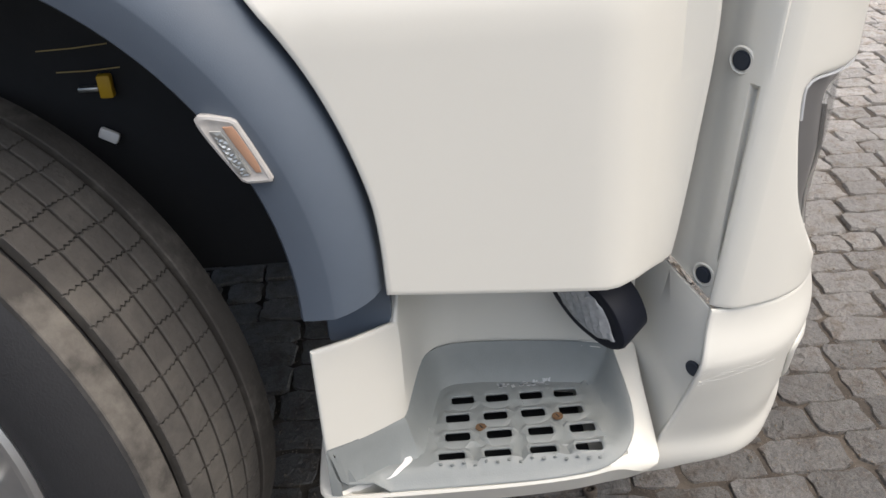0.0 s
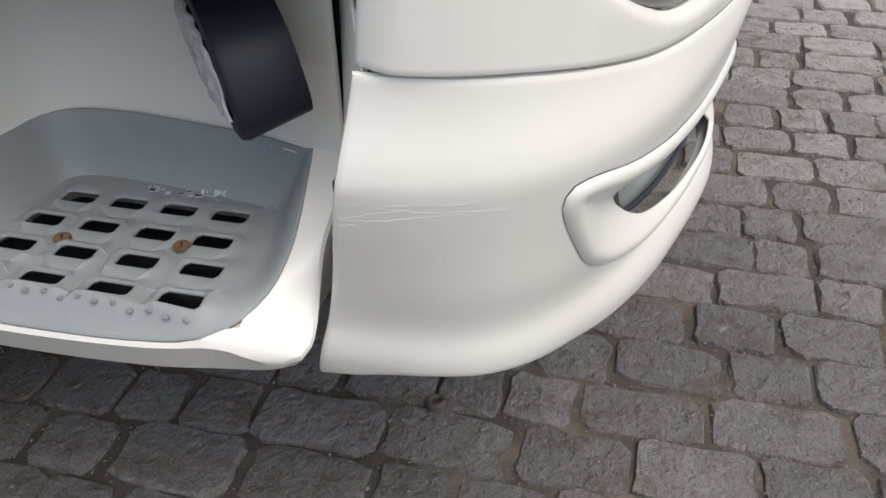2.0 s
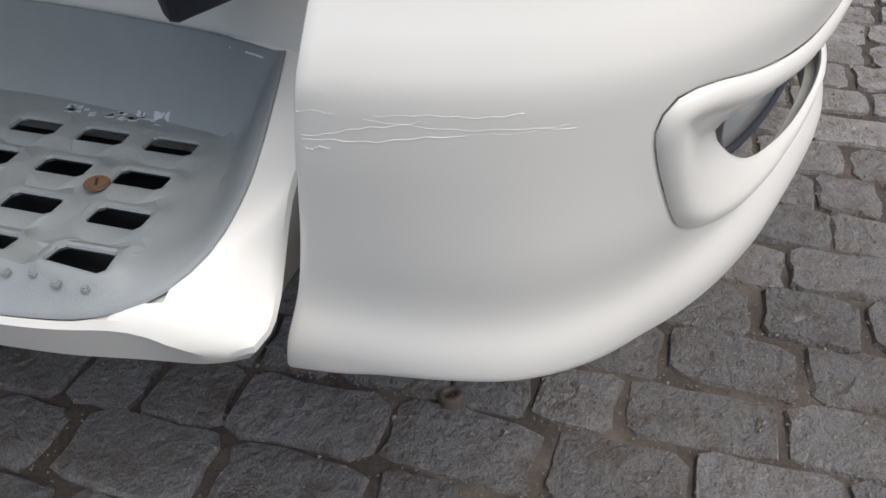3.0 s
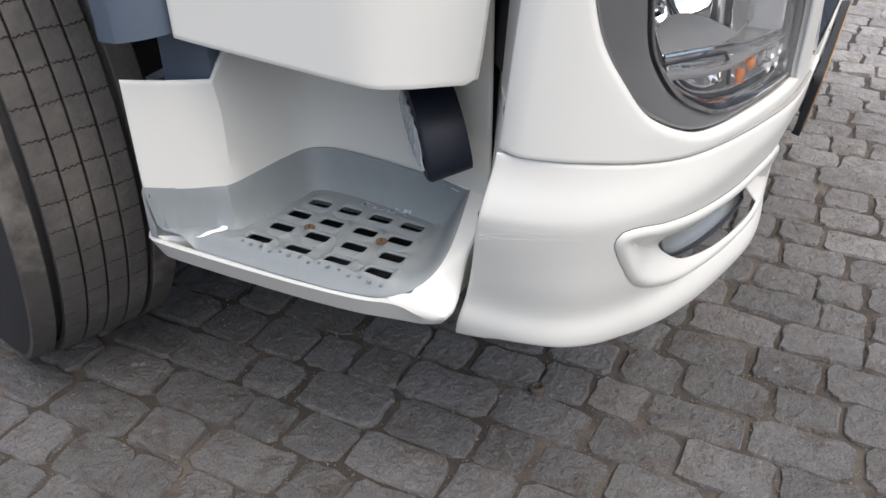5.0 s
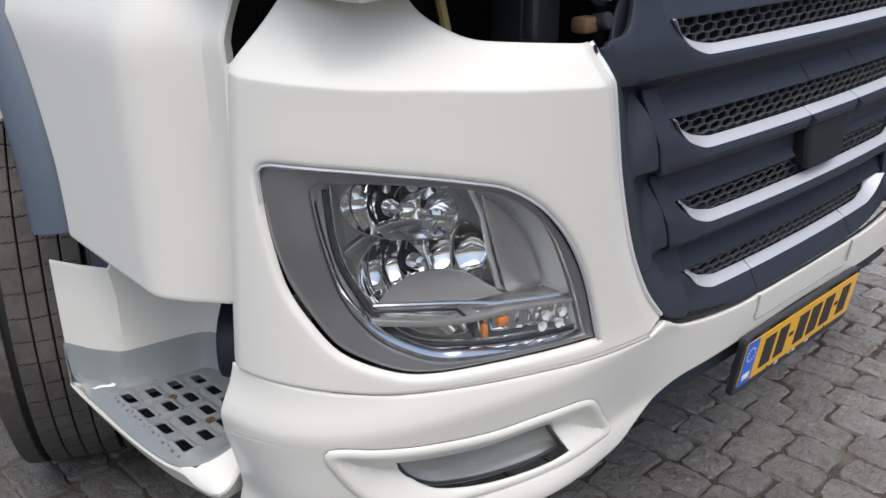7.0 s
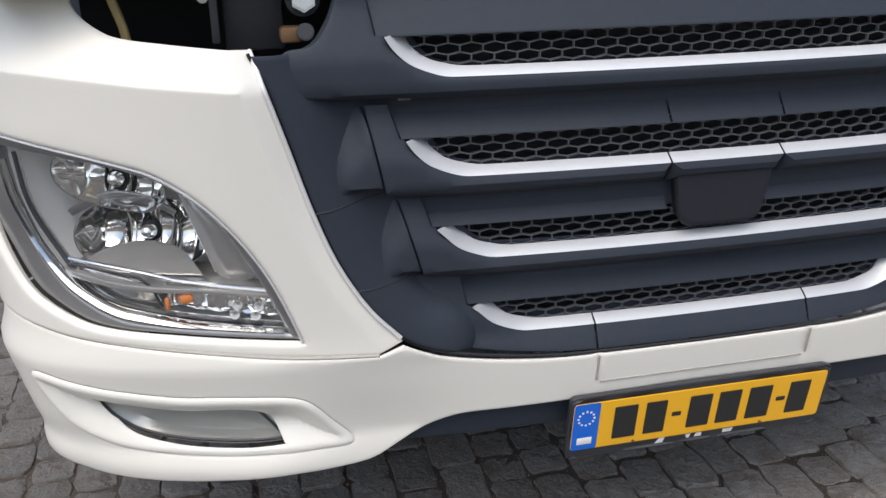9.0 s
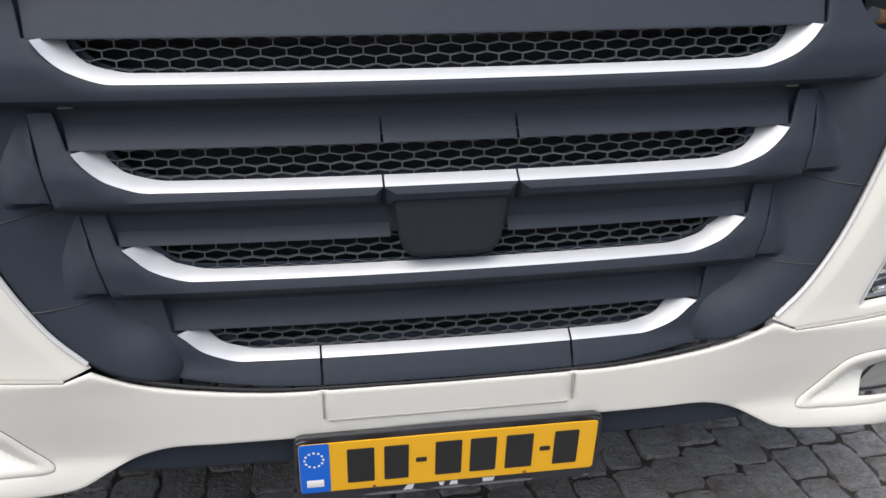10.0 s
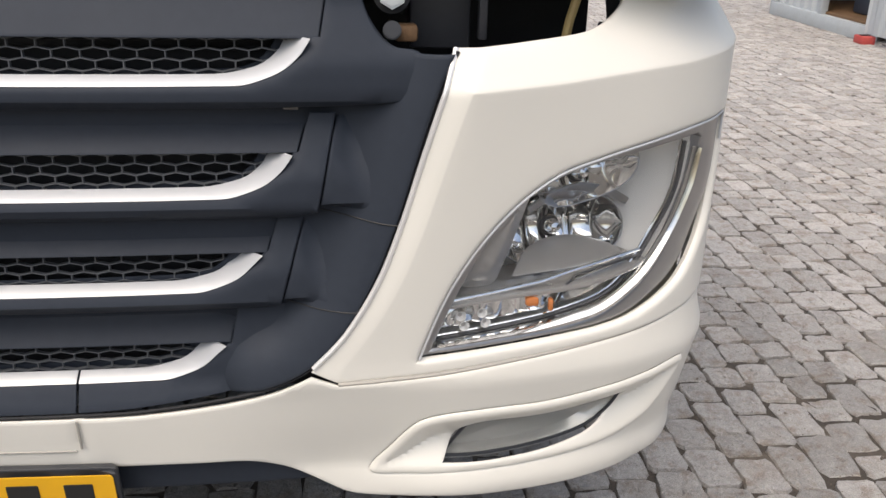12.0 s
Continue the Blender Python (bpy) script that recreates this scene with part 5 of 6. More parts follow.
def step_lamp(side):
    """The black work lamp hanging over the step."""
    top, tip = Vector((side * 1.100, 0.495, 0.735)), Vector((side * 1.188, 0.408, 0.652))
    long = (tip - top).normalized()
    n = Vector((side * 0.26, 0.94, 0.16))
    n = (n - long * n.dot(long)).normalized()
    w = n.cross(long)
    mid = (top + tip) * 0.5
    leaf = [(-0.082, 0.0), (-0.060, 0.030), (-0.02, 0.046), (0.03, 0.043), (0.066, 0.022), (0.077, 0.0), (0.060, -0.026), (0.01, -0.042), (-0.04, -0.036), (-0.07, -0.018)]
    outline = curve(leaf, gap=0.008) * (1.06, 1.12)

    def place(u, v, h):
        return mid + long * u + w * v + n * h

    glass = curve([(-0.066, 0.006, 1), (-0.030, 0.032), (0.020, 0.034), (0.066, 0.004, 1), (0.046, -0.020), (0.0, -0.031), (-0.044, -0.020)], gap=0.008)
    hood = sheet("step_lamp", outline, place, LAMPBLACK, truck, thick=0.062, edge=0.006, step=0.012, label="black work lamp with clear lens under the door")
    sheet("lens", glass, lambda u, v, h: place(u, v, h + 0.004), LAMPGLASS, hood, thick=0.004, edge=0.003, step=0.006,
          relief=lambda uv: 0.0022 * np.sin(uv[:, 0] * 330) * np.sin(uv[:, 1] * 330) + 0.004 * smooth01(far_from(glass, uv) / 0.02), label="clear faceted lamp lens")
    for i in range(5):
        v, f = tube([place(-0.055 + 0.024 * i, -0.030 + 0.004 * abs(i - 2), -0.010 - 0.008 * k) for k in range(5)], 0.003, 6)
        solid("cooling_rib", v, f, LAMPBLACK, hood)
    part("bracket", rounded_box((0.03, 0.06, 0.12), (side * 1.095, 0.455, 0.775), 0.010), LAMPBLACK, hood, "black hanging bracket")


def wheel(side, steer):
    c = Vector((side * 1.04, 1.46, 0.525))
    ax = Vector((side * math.cos(steer), math.sin(steer), 0)).normalized()
    R, half = 0.525, 0.1575
    # sidewalls and bead
    prof = [(0.325, half - 0.055), (0.330, half - 0.020), (0.350, half - 0.005), (0.39, half + 0.005), (0.43, half + 0.004), (0.475, half - 0.008), (0.505, half - 0.022), (0.516, half - 0.030), (0.505, half - 0.05),
            (0.49, 0), (0.505, -half + 0.05), (0.516, -half + 0.030), (0.505, -half + 0.022), (0.475, -half + 0.008), (0.43, -half - 0.004), (0.39, -half - 0.005), (0.350, -half + 0.005), (0.325, -half + 0.055)]
    tyre = lathe(prof, c, ax, RUBBER, "wheel", truck, seg=72, closed=True, label="front wheel with worn dusty tyre")
    # ribs of the tread, each cut by narrow sipes
    ribs = ((0.094, 0.1345, 0), (0.040, 0.078, 1), (0.002, 0.036, 1), (-0.036, -0.002, 1), (-0.074, -0.040, 1), (-0.1315, -0.086, 0))
    pitches = 64
    for k, (a, b, cut) in enumerate(ribs):
        verts, faces = [], []
        up = Vector((0, 0, 1))
        s1 = up - ax * up.dot(ax)
        s1.normalize()
        s2 = ax.cross(s1)
        angles = []
        for i in range(pitches):
            base = 2 * math.pi / pitches
            for q, low in ((0.0, 0), (0.30, 0), (0.60, 0), (0.94, 0), (0.945, 1), (0.995, 1)):
                angles.append(((i + q) * base, low if cut else 0))
        crown = lambda o: R - 0.006 * (o / 0.13) ** 4
        for w, low in angles:
            skew = 0.02 * ((k % 2) * 2 - 1)
            across = [(a, -0.018, 0), (a, -0.0015, 0), (a + 0.002, 0, 0)] + [(a + (b - a) * q / 7, 0, (1 if q % 2 else -1) * cut) for q in range(1, 7)] + [(b - 0.002, 0, 0), (b, -0.0015, 0), (b, -0.018, 0)]
            for o, dr, zig in across:
                r = crown(o) + dr - (0.004 if low and dr > -0.01 else 0)
                ww = w + skew * (o - a) * 6 + zig * 0.0032
                verts.append(c + ax * o + (s1 * math.cos(ww) + s2 * math.sin(ww)) * r)
        n, rows = 12, len(angles)
        for i in range(rows):
            j = (i + 1) % rows
            faces += [(i * n + m, j * n + m, j * n + (m + 1) % n, i * n + (m + 1) % n) for m in range(n)]
        solid("tread_rib", verts, faces, TREAD if cut else SHOULDER, tyre)
    # rim
    rim_prof = [(0.330, half - 0.050), (0.332, half - 0.012), (0.326, half - 0.004), (0.314, half - 0.004), (0.308, half - 0.012), (0.302, half - 0.06), (0.292, half - 0.09), (0.292, half - 0.13), (0.330, half - 0.13)]
    lathe(rim_prof, c, ax, ALLOY, "rim", tyre, seg=64, closed=True, label="dull alloy wheel rim")
    s1 = (Vector((0, 0, 1)) - ax * ax.z).normalized()
    s2 = ax.cross(s1)
    ring = curve([(0.30 * math.cos(w), 0.30 * math.sin(w)) for w in np.linspace(0, 2 * math.pi, 40, endpoint=False)])
    holes = []
    for i in range(10):
        w = 2 * math.pi * i / 10
        u, t = np.array([math.cos(w), math.sin(w)]), np.array([-math.sin(w), math.cos(w)])
        holes.append(np.array([u * (0.238 + 0.030 * math.cos(q)) + t * 0.040 * math.sin(q) for q in np.linspace(0, 2 * math.pi, 14, endpoint=False)]))
    sheet("wheel_disc", ring, lambda u, v, h: c + ax * (half - 0.085 + h - 0.25 * max(0.0, math.hypot(u, v) - 0.17)) + s1 * u + s2 * v, ALLOY, tyre, holes=holes, thick=0.012, edge=0.004, step=0.03, label="alloy wheel disc with hand holes")
    lathe([(0.0, half + 0.02), (0.09, half + 0.015), (0.10, half - 0.09), (0.0, half - 0.10)], c, ax, ALLOY, "hub", tyre, seg=32)
    for i in range(10):
        w = 2 * math.pi * (i + 0.5) / 10
        part("wheel_nut", disc(0.016, 0.035, c + ax * (half - 0.07) + (s1 * math.cos(w) + s2 * math.sin(w)) * 0.14, ax, 6, 0.002), STEEL, tyre)
    return tyre


for s in (-1, 1):
    door(s)
    fender(s)
    return_flange(s)
    step(s)
    step_lamp(s)
wheel(-1, radians(24))
wheel(1, radians(-24))

# ---------------------------------------------------------------- cab shell, dark cavity and chassis
shell = curve([(-1.215, 1.30), (-1.215, 2.62), (-1.12, 2.86), (1.12, 2.86), (1.215, 2.62), (1.215, 1.30), (0.9, 1.262), (0, 1.262), (-0.9, 1.262)], gap=0.08)
verts, faces, n = [], [], len(shell)
for y, sc in ((0.045, 0.985), (0.06, 1.0), (2.05, 1.0), (2.08, 0.985)):
    verts += [(p[0] * sc, y + 0.10 * max(0.0, p[1] - 1.9) ** 2 * (1 if y < 1 else 0), 2.0 + (p[1] - 2.0) * sc) for p in shell]
for k in range(3):
    faces += [(k * n + i, k * n + (i + 1) % n, (k + 1) * n + (i + 1) % n, (k + 1) * n + i) for i in range(n)]
faces += [tuple(range(n)), tuple(3 * n + i for i in range(n))]
solid("cab_shell", verts, faces, PAINT, truck, "cream painted upper cab")
# added black backing that stands for the deep shade in the front gap
part("cavity_shade", rounded_box((2.10, 0.02, 0.60), (0, 0.42, 1.12), 0.004), BLACK_AND_SHADE, truck, "black panel put in for the shade behind the front gap")
part("firewall", rounded_box((1.9, 1.35, 0.60), (0, 1.135, 0.98), 0.03), BLACK_AND_SHADE, truck, "black engine block under the cab")
part("chassis", rounded_box((0.80, 4.4, 0.28), (0, 2.5, 0.62), 0.02), BLACK_AND_SHADE, truck, "black chassis frame")
part("axle_beam", rounded_box((1.7, 0.16, 0.14), (0, 1.46, 0.50), 0.03), BLACK_AND_SHADE, truck, "black front axle")
for s in (-1, 1):
    part("inner_guard", rounded_box((0.05, 0.5, 0.34), (s * 0.98, 0.55, 0.66), 0.01), BLACK_AND_SHADE, truck, "black panel behind the step")
    # bits in the gap over the headlamp panel
    part("hinge_bracket", rounded_box((0.034, 0.03, 0.024), (s * 0.708, 0.090, 1.174), 0.006), RUST, truck, "rusty hinge bracket")
    part("hinge_pin", disc(0.013, 0.03, (s * 0.688, 0.075, 1.178), (0, -1, 0.2), 16, 0.002), HOLDER, truck, "dark hinge pin")
    part("bolt", disc(0.019, 0.02, (s * 0.688, 0.07, 1.226), (0, -1, 0.15), 6, 0.003), STEEL, truck, "large steel hex bolt")
    part("bolt_washer", disc(0.026, 0.006, (s * 0.688, 0.083, 1.226), (0, -1, 0.15), 24, 0.001), BLACK_AND_SHADE, truck)
    part("latch_plate", rounded_box((0.012, 0.02, 0.12), (s * 0.818, 0.10, 1.225), 0.002), HOLDER, truck, "dark latch plate")
    part("latch_bolt", disc(0.008, 0.02, (s * 0.832, 0.095, 1.232), (0, -1, 0), 12, 0.001), STEEL, truck)
    part("support_box", rounded_box((0.09, 0.06, 0.15), (s * 0.76, 0.16, 1.22), 0.006), HOLDER, truck, "dark support box")
    v, f = tube([(s * 0.945, 0.14, 1.13), (s * 0.952, 0.13, 1.19), (s * 0.968, 0.13, 1.25), (s * 0.98, 0.15, 1.32)], 0.007, 8)
    solid("hose", v, f, HOSE, truck, "ochre hose")
# things in the wheel well
part("well_tag", rounded_box((0.016, 0.020, 0.034), (-0.965, 1.118, 1.017), 0.003), material("tag_yellow", (0.60, 0.36, 0.02), 0.5, grain=0.2), truck, "yellow plastic tag")
part("well_clip", rounded_box((0.012, 0.030, 0.007), (-0.965, 1.143, 1.014), 0.002), STEEL, truck, "steel clip")
part("well_cap", rounded_box((0.010, 0.030, 0.018), (-0.965, 1.131, 0.941), 0.004, Euler((0.5, 0.1, 0))), WHITE, truck, "white plastic cap")
for y0, z0, y1, z1 in ((1.10, 1.08, 1.20, 1.075), (1.09, 1.045, 1.18, 1.043)):
    v, f = tube([(-0.972, y0, z0), (-0.975, (y0 + y1) / 2, (z0 + z1) / 2 - 0.0005), (-0.972, y1, z1)], 0.0011, 6)
    solid("brake_line", v, f, HOSE, truck, "thin steel line in the wheel well")
# scratches on the bumper's corner
rnd = random.Random(9)
for s0, s1, z0, z1, r in ((0.035, 0.10, 0.6335, 0.6325, 0.0006), (0.0, 0.055, 0.618, 0.6305, 0.0008), (0.03, 0.125, 0.6295, 0.6215, 0.0007), (0.0, 0.07, 0.615, 0.6215, 0.0007), (0.07, 0.122, 0.6215, 0.6235, 0.0006), (0.0, 0.02, 0.633, 0.633, 0.0006), (0.0, 0.012, 0.610, 0.612, 0.0008)):
    base = 0.058 - S_TAIL
    v, f = tube([bumper_place(base + s0 + (s1 - s0) * t, z0 + 0.006 + (z1 - z0) * t + 0.0007 * math.sin(t * 9 + z0 * 900) + 0.0004 * math.sin(t * 31 + z1 * 700), -0.00015) for t in np.linspace(0, 1, 30)], r * 0.38 * (1 + 0.5 * rnd.random()), 6)
    solid("scratch", v, f, SCRATCH, bumper_body, "fine scratch in the paint")

# ---------------------------------------------------------------- ground
GROUND = material("joint_soil", (0.085, 0.069, 0.055), 0.95, grain=0.75, scale=190, wear=0.9, wear_color=(0.19, 0.160, 0.128), bump=1.0, bump_scale=240)


def cobble_material():
    m = material("grey_cobble", (0.255, 0.243, 0.230), 0.78, grain=0.45, scale=45, wear=0.6, wear_color=(0.155, 0.132, 0.110), bump=0.7, bump_scale=110, rough_var=0.14)
    nt = m.node_tree
    p = nt.nodes["Principled BSDF"]
    src = p.inputs["Base Color"].links[0].from_socket
    info = nt.nodes.new("ShaderNodeObjectInfo")
    isl = nt.nodes.new("ShaderNodeNewGeometry")
    add = nt.nodes.new("ShaderNodeMath")
    add.operation = "ADD"
    nt.links.new(info.outputs["Random"], add.inputs[0])
    nt.links.new(isl.outputs["Random Per Island"], add.inputs[1])
    fr = nt.nodes.new("ShaderNodeMath")
    fr.operation = "FRACT"
    nt.links.new(add.outputs[0], fr.inputs[0])
    rng = nt.nodes.new("ShaderNodeMapRange")
    rng.inputs[3].default_value = 0.80
    rng.inputs[4].default_value = 1.16
    nt.links.new(fr.outputs[0], rng.inputs[0])
    # earth smeared over the stones in patches
    spot = nt.nodes.new("ShaderNodeTexNoise")
    spot.inputs["Scale"].default_value = 16
    spot.inputs["Detail"].default_value = 9
    spot.inputs["Roughness"].default_value = 0.7
    where = nt.nodes.new("ShaderNodeNewGeometry")
    nt.links.new(where.outputs["Position"], spot.inputs["Vector"])
    cut = nt.nodes.new("ShaderNodeMapRange")
    cut.inputs[1].default_value = 0.50
    cut.inputs[2].default_value = 0.64
    cut.inputs[3].default_value = 0.0
    cut.inputs[4].default_value = 0.75
    nt.links.new(spot.outputs["Fac"], cut.inputs[0])
    smear = nt.nodes.new("ShaderNodeMix")
    smear.data_type = "RGBA"
    nt.links.new(cut.outputs[0], smear.inputs[0])
    nt.links.new(src, smear.inputs[6])
    smear.inputs[7].default_value = (0.125, 0.100, 0.078, 1)
    src = smear.outputs[2]
    # coarse relief and mineral specks
    geo = nt.nodes.new("ShaderNodeNewGeometry")
    big = nt.nodes.new("ShaderNodeTexNoise")
    big.inputs["Scale"].default_value = 55
    big.inputs["Detail"].default_value = 7
    big.inputs["Roughness"].default_value = 0.62
    nt.links.new(geo.outputs["Position"], big.inputs["Vector"])
    relief = nt.nodes.new("ShaderNodeBump")
    relief.inputs["Strength"].default_value = 1.0
    relief.inputs["Distance"].default_value = 0.012
    nt.links.new(big.outputs["Fac"], relief.inputs["Height"])
    fine = p.inputs["Normal"].links[0].from_node
    nt.links.new(relief.outputs["Normal"], fine.inputs["Normal"])
    speck = nt.nodes.new("ShaderNodeTexNoise")
    speck.inputs["Scale"].default_value = 420
    speck.inputs["Detail"].default_value = 3
    nt.links.new(geo.outputs["Position"], speck.inputs["Vector"])
    tone = nt.nodes.new("ShaderNodeMapRange")
    tone.inputs[1].default_value = 0.32
    tone.inputs[2].default_value = 0.70
    tone.inputs[3].default_value = 0.70
    tone.inputs[4].default_value = 1.42
    nt.links.new(speck.outputs["Fac"], tone.inputs[0])
    both_tones = nt.nodes.new("ShaderNodeMath")
    both_tones.operation = "MULTIPLY"
    nt.links.new(tone.outputs[0], both_tones.inputs[0])
    # painted light: the stones' colour is brightened towards the open yard
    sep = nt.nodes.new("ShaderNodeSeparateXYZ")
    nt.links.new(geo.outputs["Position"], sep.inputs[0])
    yard_light = nt.nodes.new("ShaderNodeMapRange")
    yard_light.inputs[1].default_value = -0.6
    yard_light.inputs[2].default_value = 2.2
    yard_light.inputs[3].default_value = 0.0
    yard_light.inputs[4].default_value = 1.25
    nt.links.new(sep.outputs["X"], yard_light.inputs[0])
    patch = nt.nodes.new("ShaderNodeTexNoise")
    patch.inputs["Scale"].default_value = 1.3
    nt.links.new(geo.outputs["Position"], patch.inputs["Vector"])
    patch_and_light = nt.nodes.new("ShaderNodeMath")
    patch_and_light.operation = "MULTIPLY_ADD"
    nt.links.new(patch.outputs["Fac"], patch_and_light.inputs[0])
    patch_and_light.inputs[1].default_value = 0.5
    nt.links.new(yard_light.outputs[0], patch_and_light.inputs[2])
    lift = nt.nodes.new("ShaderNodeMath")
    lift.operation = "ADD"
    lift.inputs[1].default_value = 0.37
    nt.links.new(patch_and_light.outputs[0], lift.inputs[0])
    # each stone's random tone times the patches and the painted light
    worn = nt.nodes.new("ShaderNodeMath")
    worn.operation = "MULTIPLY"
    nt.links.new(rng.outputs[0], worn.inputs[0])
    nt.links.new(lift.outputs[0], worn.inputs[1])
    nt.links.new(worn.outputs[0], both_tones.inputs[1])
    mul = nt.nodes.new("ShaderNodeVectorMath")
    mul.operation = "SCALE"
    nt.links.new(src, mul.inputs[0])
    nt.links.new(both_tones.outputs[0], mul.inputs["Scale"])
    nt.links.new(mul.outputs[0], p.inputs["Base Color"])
    return m


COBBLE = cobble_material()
ground = thing("ground", "yard of worn grey cobblestones with sandy joints", "ground", kind="structure")
me = bpy.data.meshes.new("soil")
N = 60
gv, gf = [], []
xs = np.r_[-400, -60, -20, np.linspace(-6, 9, N), 20, 60, 400]
ys = np.r_[-400, -60, -20, np.linspace(-4, 13, N), 25, 70, 400]
for x in xs:
    for y in ys:
        gv.append((x, y, -0.0078 + 0.003 * noise.noise((x * 2.1, y * 2.1, 0)) if abs(x) < 12 and abs(y) < 15 else -0.012))
for i in range(len(xs) - 1):
    for j in range(len(ys) - 1):
        a = i * len(ys) + j
        gf.append((a, a + len(ys), a + len(ys) + 1, a + 1))
me.from_pydata(gv, [], gf)
me.materials.append(GROUND)
me.shade_smooth()
soil = new("soil", me)
soil.parent = ground


def cobble_shape(length, seed, ring=16):
    """Vertices and faces of one hewn, worn stone: a crooked quadrilateral with chipped edges, its top near height 0."""
    r = random.Random(seed)
    hw, hl = 0.0578, length / 2 + 0.0020
    corners = [(sx * hw * r.uniform(0.89, 1.03), sy * (hl - r.uniform(-0.003, 0.009))) for sx, sy in ((1, -1), (1, 1), (-1, 1), (-1, -1))]
    outline, per = [], ring // 4
    for k in range(4):
        a, b = corners[k], corners[(k + 1) % 4]
        ex, ey = b[0] - a[0], b[1] - a[1]
        ln = math.hypot(ex, ey)
        for i in range(per):
            t = (i + 0.5) / per + r.uniform(-0.05, 0.05)
            out = r.uniform(-0.0045, 0.0030)
            outline.append((a[0] + ex * t + ey / ln * out, a[1] + ey * t - ex / ln * out))
    tilt = (r.uniform(-0.06, 0.06), r.uniform(-0.05, 0.05))
    verts, faces = [], []
    for inset, z, rough in ((0.0, -0.045, 0.0), (0.0, -0.0075, 0.0035), (0.0042, -0.0004, 0.0018)):
        for x, y in outline:
            cut = 1 - (inset * r.uniform(0.4, 1.7)) / math.hypot(x, y) if inset else 1.0
            verts.append((x * cut, y * cut, z + r.uniform(-rough, rough) + (tilt[0] * x + tilt[1] * y) * 0.5))
    for q, rough in ((0.70, 0.0030), (0.36, 0.0034)):
        for x, y in outline:
            verts.append((x * q * r.uniform(0.92, 1.08), y * q * r.uniform(0.92, 1.08), 0.0010 + r.uniform(-rough, rough) + (tilt[0] * x + tilt[1] * y) * 0.5 * q))
    verts.append((0, 0, 0.001 + r.uniform(-0.001, 0.002)))
    for k in range(4):
        faces += [(k * ring + i, k * ring + (i + 1) % ring, (k + 1) * ring + (i + 1) % ring, (k + 1) * ring + i) for i in range(ring)]
    faces += [(4 * ring + i, 4 * ring + (i + 1) % ring, 5 * ring) for i in range(ring)]
    return verts, faces


LENGTHS = (0.105, 0.125, 0.145, 0.165, 0.19)
shapes, meshes = [], []
for i, ln in enumerate(LENGTHS):
    for k in range(9):
        vv, ff = cobble_shape(ln, i * 31 + k)
        shapes.append((ln, np.array(vv), ff))
        cm = bpy.data.meshes.new("cobble")
        cm.from_pydata(vv, [], ff)
        cm.materials.append(COBBLE)
        cm.shade_smooth()
        cm.set_sharp_from_angle(angle=0.45)
        meshes.append(cm)
rnd = random.Random(21)
near, bulk_v, bulk_f, count = 0, [], [], 0
x = -5.0
while x < 8.5:
    y = -3.2 + rnd.random() * 0.1
    while y < 12.5:
        i = rnd.randrange(len(shapes))
        ln = shapes[i][0]
        yc = y + ln / 2
        px = x - 0.06 * (yc - 0.5) * 0.5 + 0.006 * math.sin(yc * 2.1 + x * 3)
        turn = rnd.uniform(-0.05, 0.05)
        sx = rnd.uniform(0.94, 1.03)
        dz = 0.005 * noise.noise((px * 1.7, yc * 1.7, 3.0)) + rnd.uniform(-0.004, 0.003)
        flip = rnd.choice((0, math.pi))
        if -1.75 < px < -0.05 and -0.95 < yc < 0.62 and near < 300:
            near += 1
            ob = new("cobble", meshes[i])
            ob.parent = ground
            ob.matrix_basis = Matrix.Translation((px, yc, dz)) @ Matrix.Rotation(turn + flip, 4, "Z") @ Matrix.Diagonal((sx, 1, 1, 1))
        else:
            c_, s_ = math.cos(turn + flip), math.sin(turn + flip)
            vv = shapes[i][1] * (sx, 1, 1)
            bulk_v.append(np.stack([vv[:, 0] * c_ - vv[:, 1] * s_ + px, vv[:, 0] * s_ + vv[:, 1] * c_ + yc, vv[:, 2] + dz], 1))
            bulk_f += [tuple(a + count for a in f) for f in shapes[i][2]]
            count += len(vv)
        y += ln + rnd.uniform(0.0, 0.010)
    x += 0.111
bm_me = bpy.data.meshes.new("cobbles")
bm_me.from_pydata(np.concatenate(bulk_v).tolist(), [], bulk_f)
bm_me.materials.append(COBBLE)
bm_me.shade_smooth()
bm_me.set_sharp_from_angle(angle=0.45)
rest = new("cobble_field", bm_me)
rest.parent = ground
tagged(rest, "worn grey cobbles laid in rows", kind="stuff")

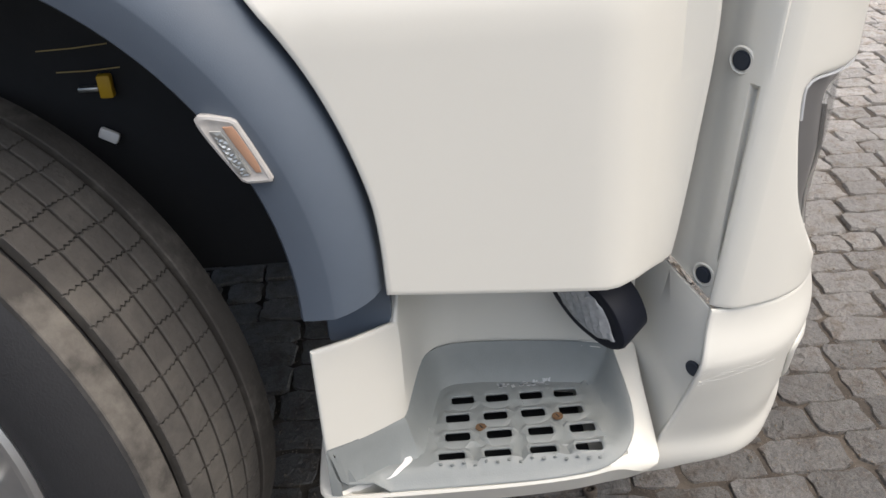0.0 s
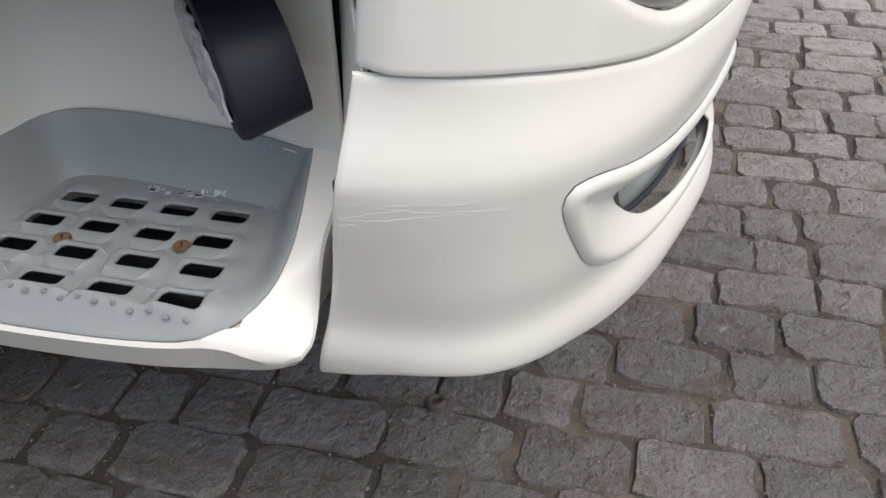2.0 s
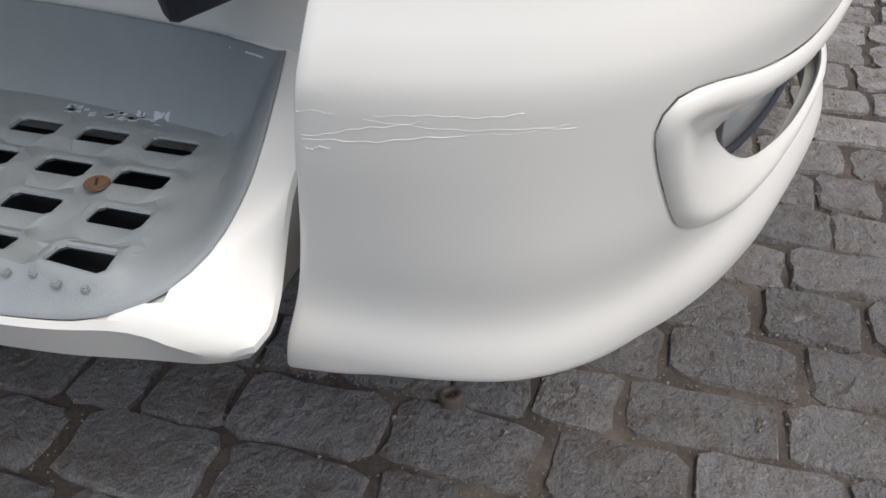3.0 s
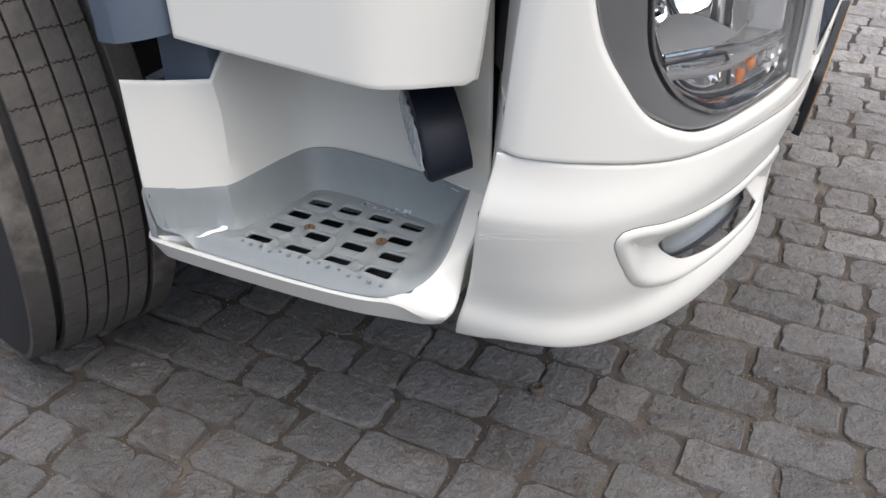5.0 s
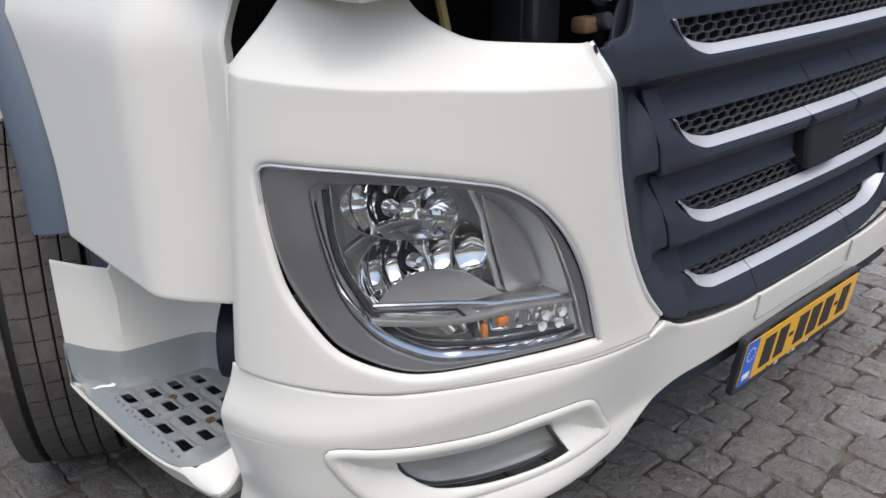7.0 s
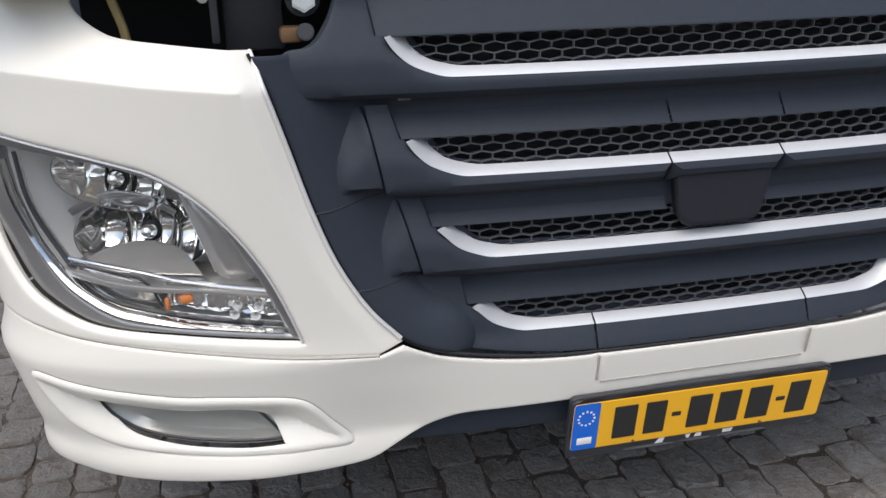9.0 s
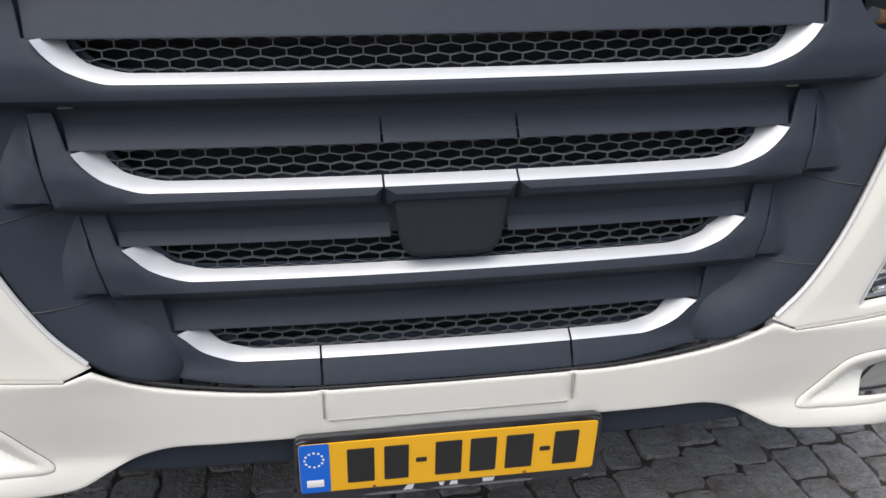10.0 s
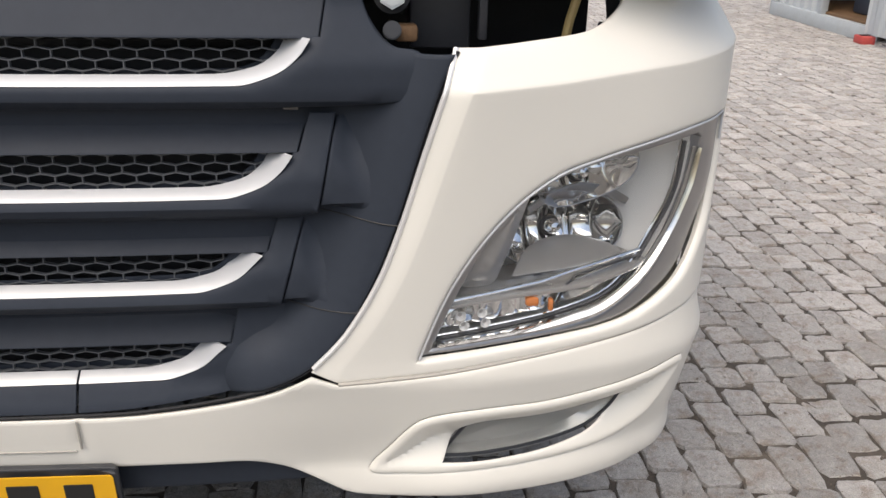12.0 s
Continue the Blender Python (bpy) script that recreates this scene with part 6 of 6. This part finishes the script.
# loose things on the ground
ring = thing("steel_ring", "small rusty steel ring lying in a joint", "ring", (-0.832, 0.358, 0))
lathe([(0.008, 0.0), (0.008, 0.014), (0.010, 0.017), (0.014, 0.017), (0.016, 0.014), (0.016, 0.0)], (-0.832, 0.358, -0.006), (0.1, 0.1, 1), DULLRUST, "ring_body", ring, seg=24, closed=True)
rnd = random.Random(77)
for x, y in ((2.05, -0.55), (3.1, 0.9), (-0.95, -0.55), (4.2, 6.1)):
    scrap = thing("paper_scrap", "small crumpled white paper scrap on the cobbles", "paper", (x, y, 0.005), group="paper scraps")
    pts = curve([(0.030 * math.cos(k) * rnd.uniform(0.6, 1.3), 0.022 * math.sin(k) * rnd.uniform(0.6, 1.3)) for k in np.linspace(0, 6.28, 7, endpoint=False)], gap=0.01)
    sheet("paper", pts, lambda u, v, h, a=x, b=y: (a + u, b + v, 0.007 + h + 0.25 * u * v / 0.03 + 0.08 * abs(u)), WHITE, scrap, thick=0.0006, edge=0.0003, step=0.012)
# grit in the joints
gv, gf = [], []
for i in range(36000):
    if i < 30000:
        x, y = rnd.uniform(-2.2, 0.8), rnd.uniform(-1.2, 1.2)
    else:
        x, y = rnd.uniform(0.3, 3.2), rnd.uniform(-0.6, 2.6)
    r = rnd.uniform(0.0008, 0.0029) * (1 if rnd.random() < 0.93 else 1.8)
    z = -0.002 + rnd.uniform(-0.002, 0.004)
    k = len(gv)
    a = rnd.uniform(0, 6)
    for dx, dy, dz in ((1, 0, 0), (-0.5, 0.87, 0.1), (-0.5, -0.87, -0.1), (0, 0, 0.8), (0, 0, -0.8)):
        gv.append((x + r * (dx * math.cos(a) - dy * math.sin(a)), y + r * (dx * math.sin(a) + dy * math.cos(a)), z + r * dz))
    gf += [(k, k + 1, k + 3), (k + 1, k + 2, k + 3), (k + 2, k, k + 3), (k + 1, k, k + 4), (k + 2, k + 1, k + 4), (k, k + 2, k + 4)]
gm = bpy.data.meshes.new("grit")
gm.from_pydata(gv, [], gf)
gm.materials.append(material("pale_grit", (0.27, 0.225, 0.18), 0.9, grain=0.75, scale=260))
grit = new("grit", gm)
grit.parent = ground
tagged(grit, "fine pale grit in the joints", kind="stuff")
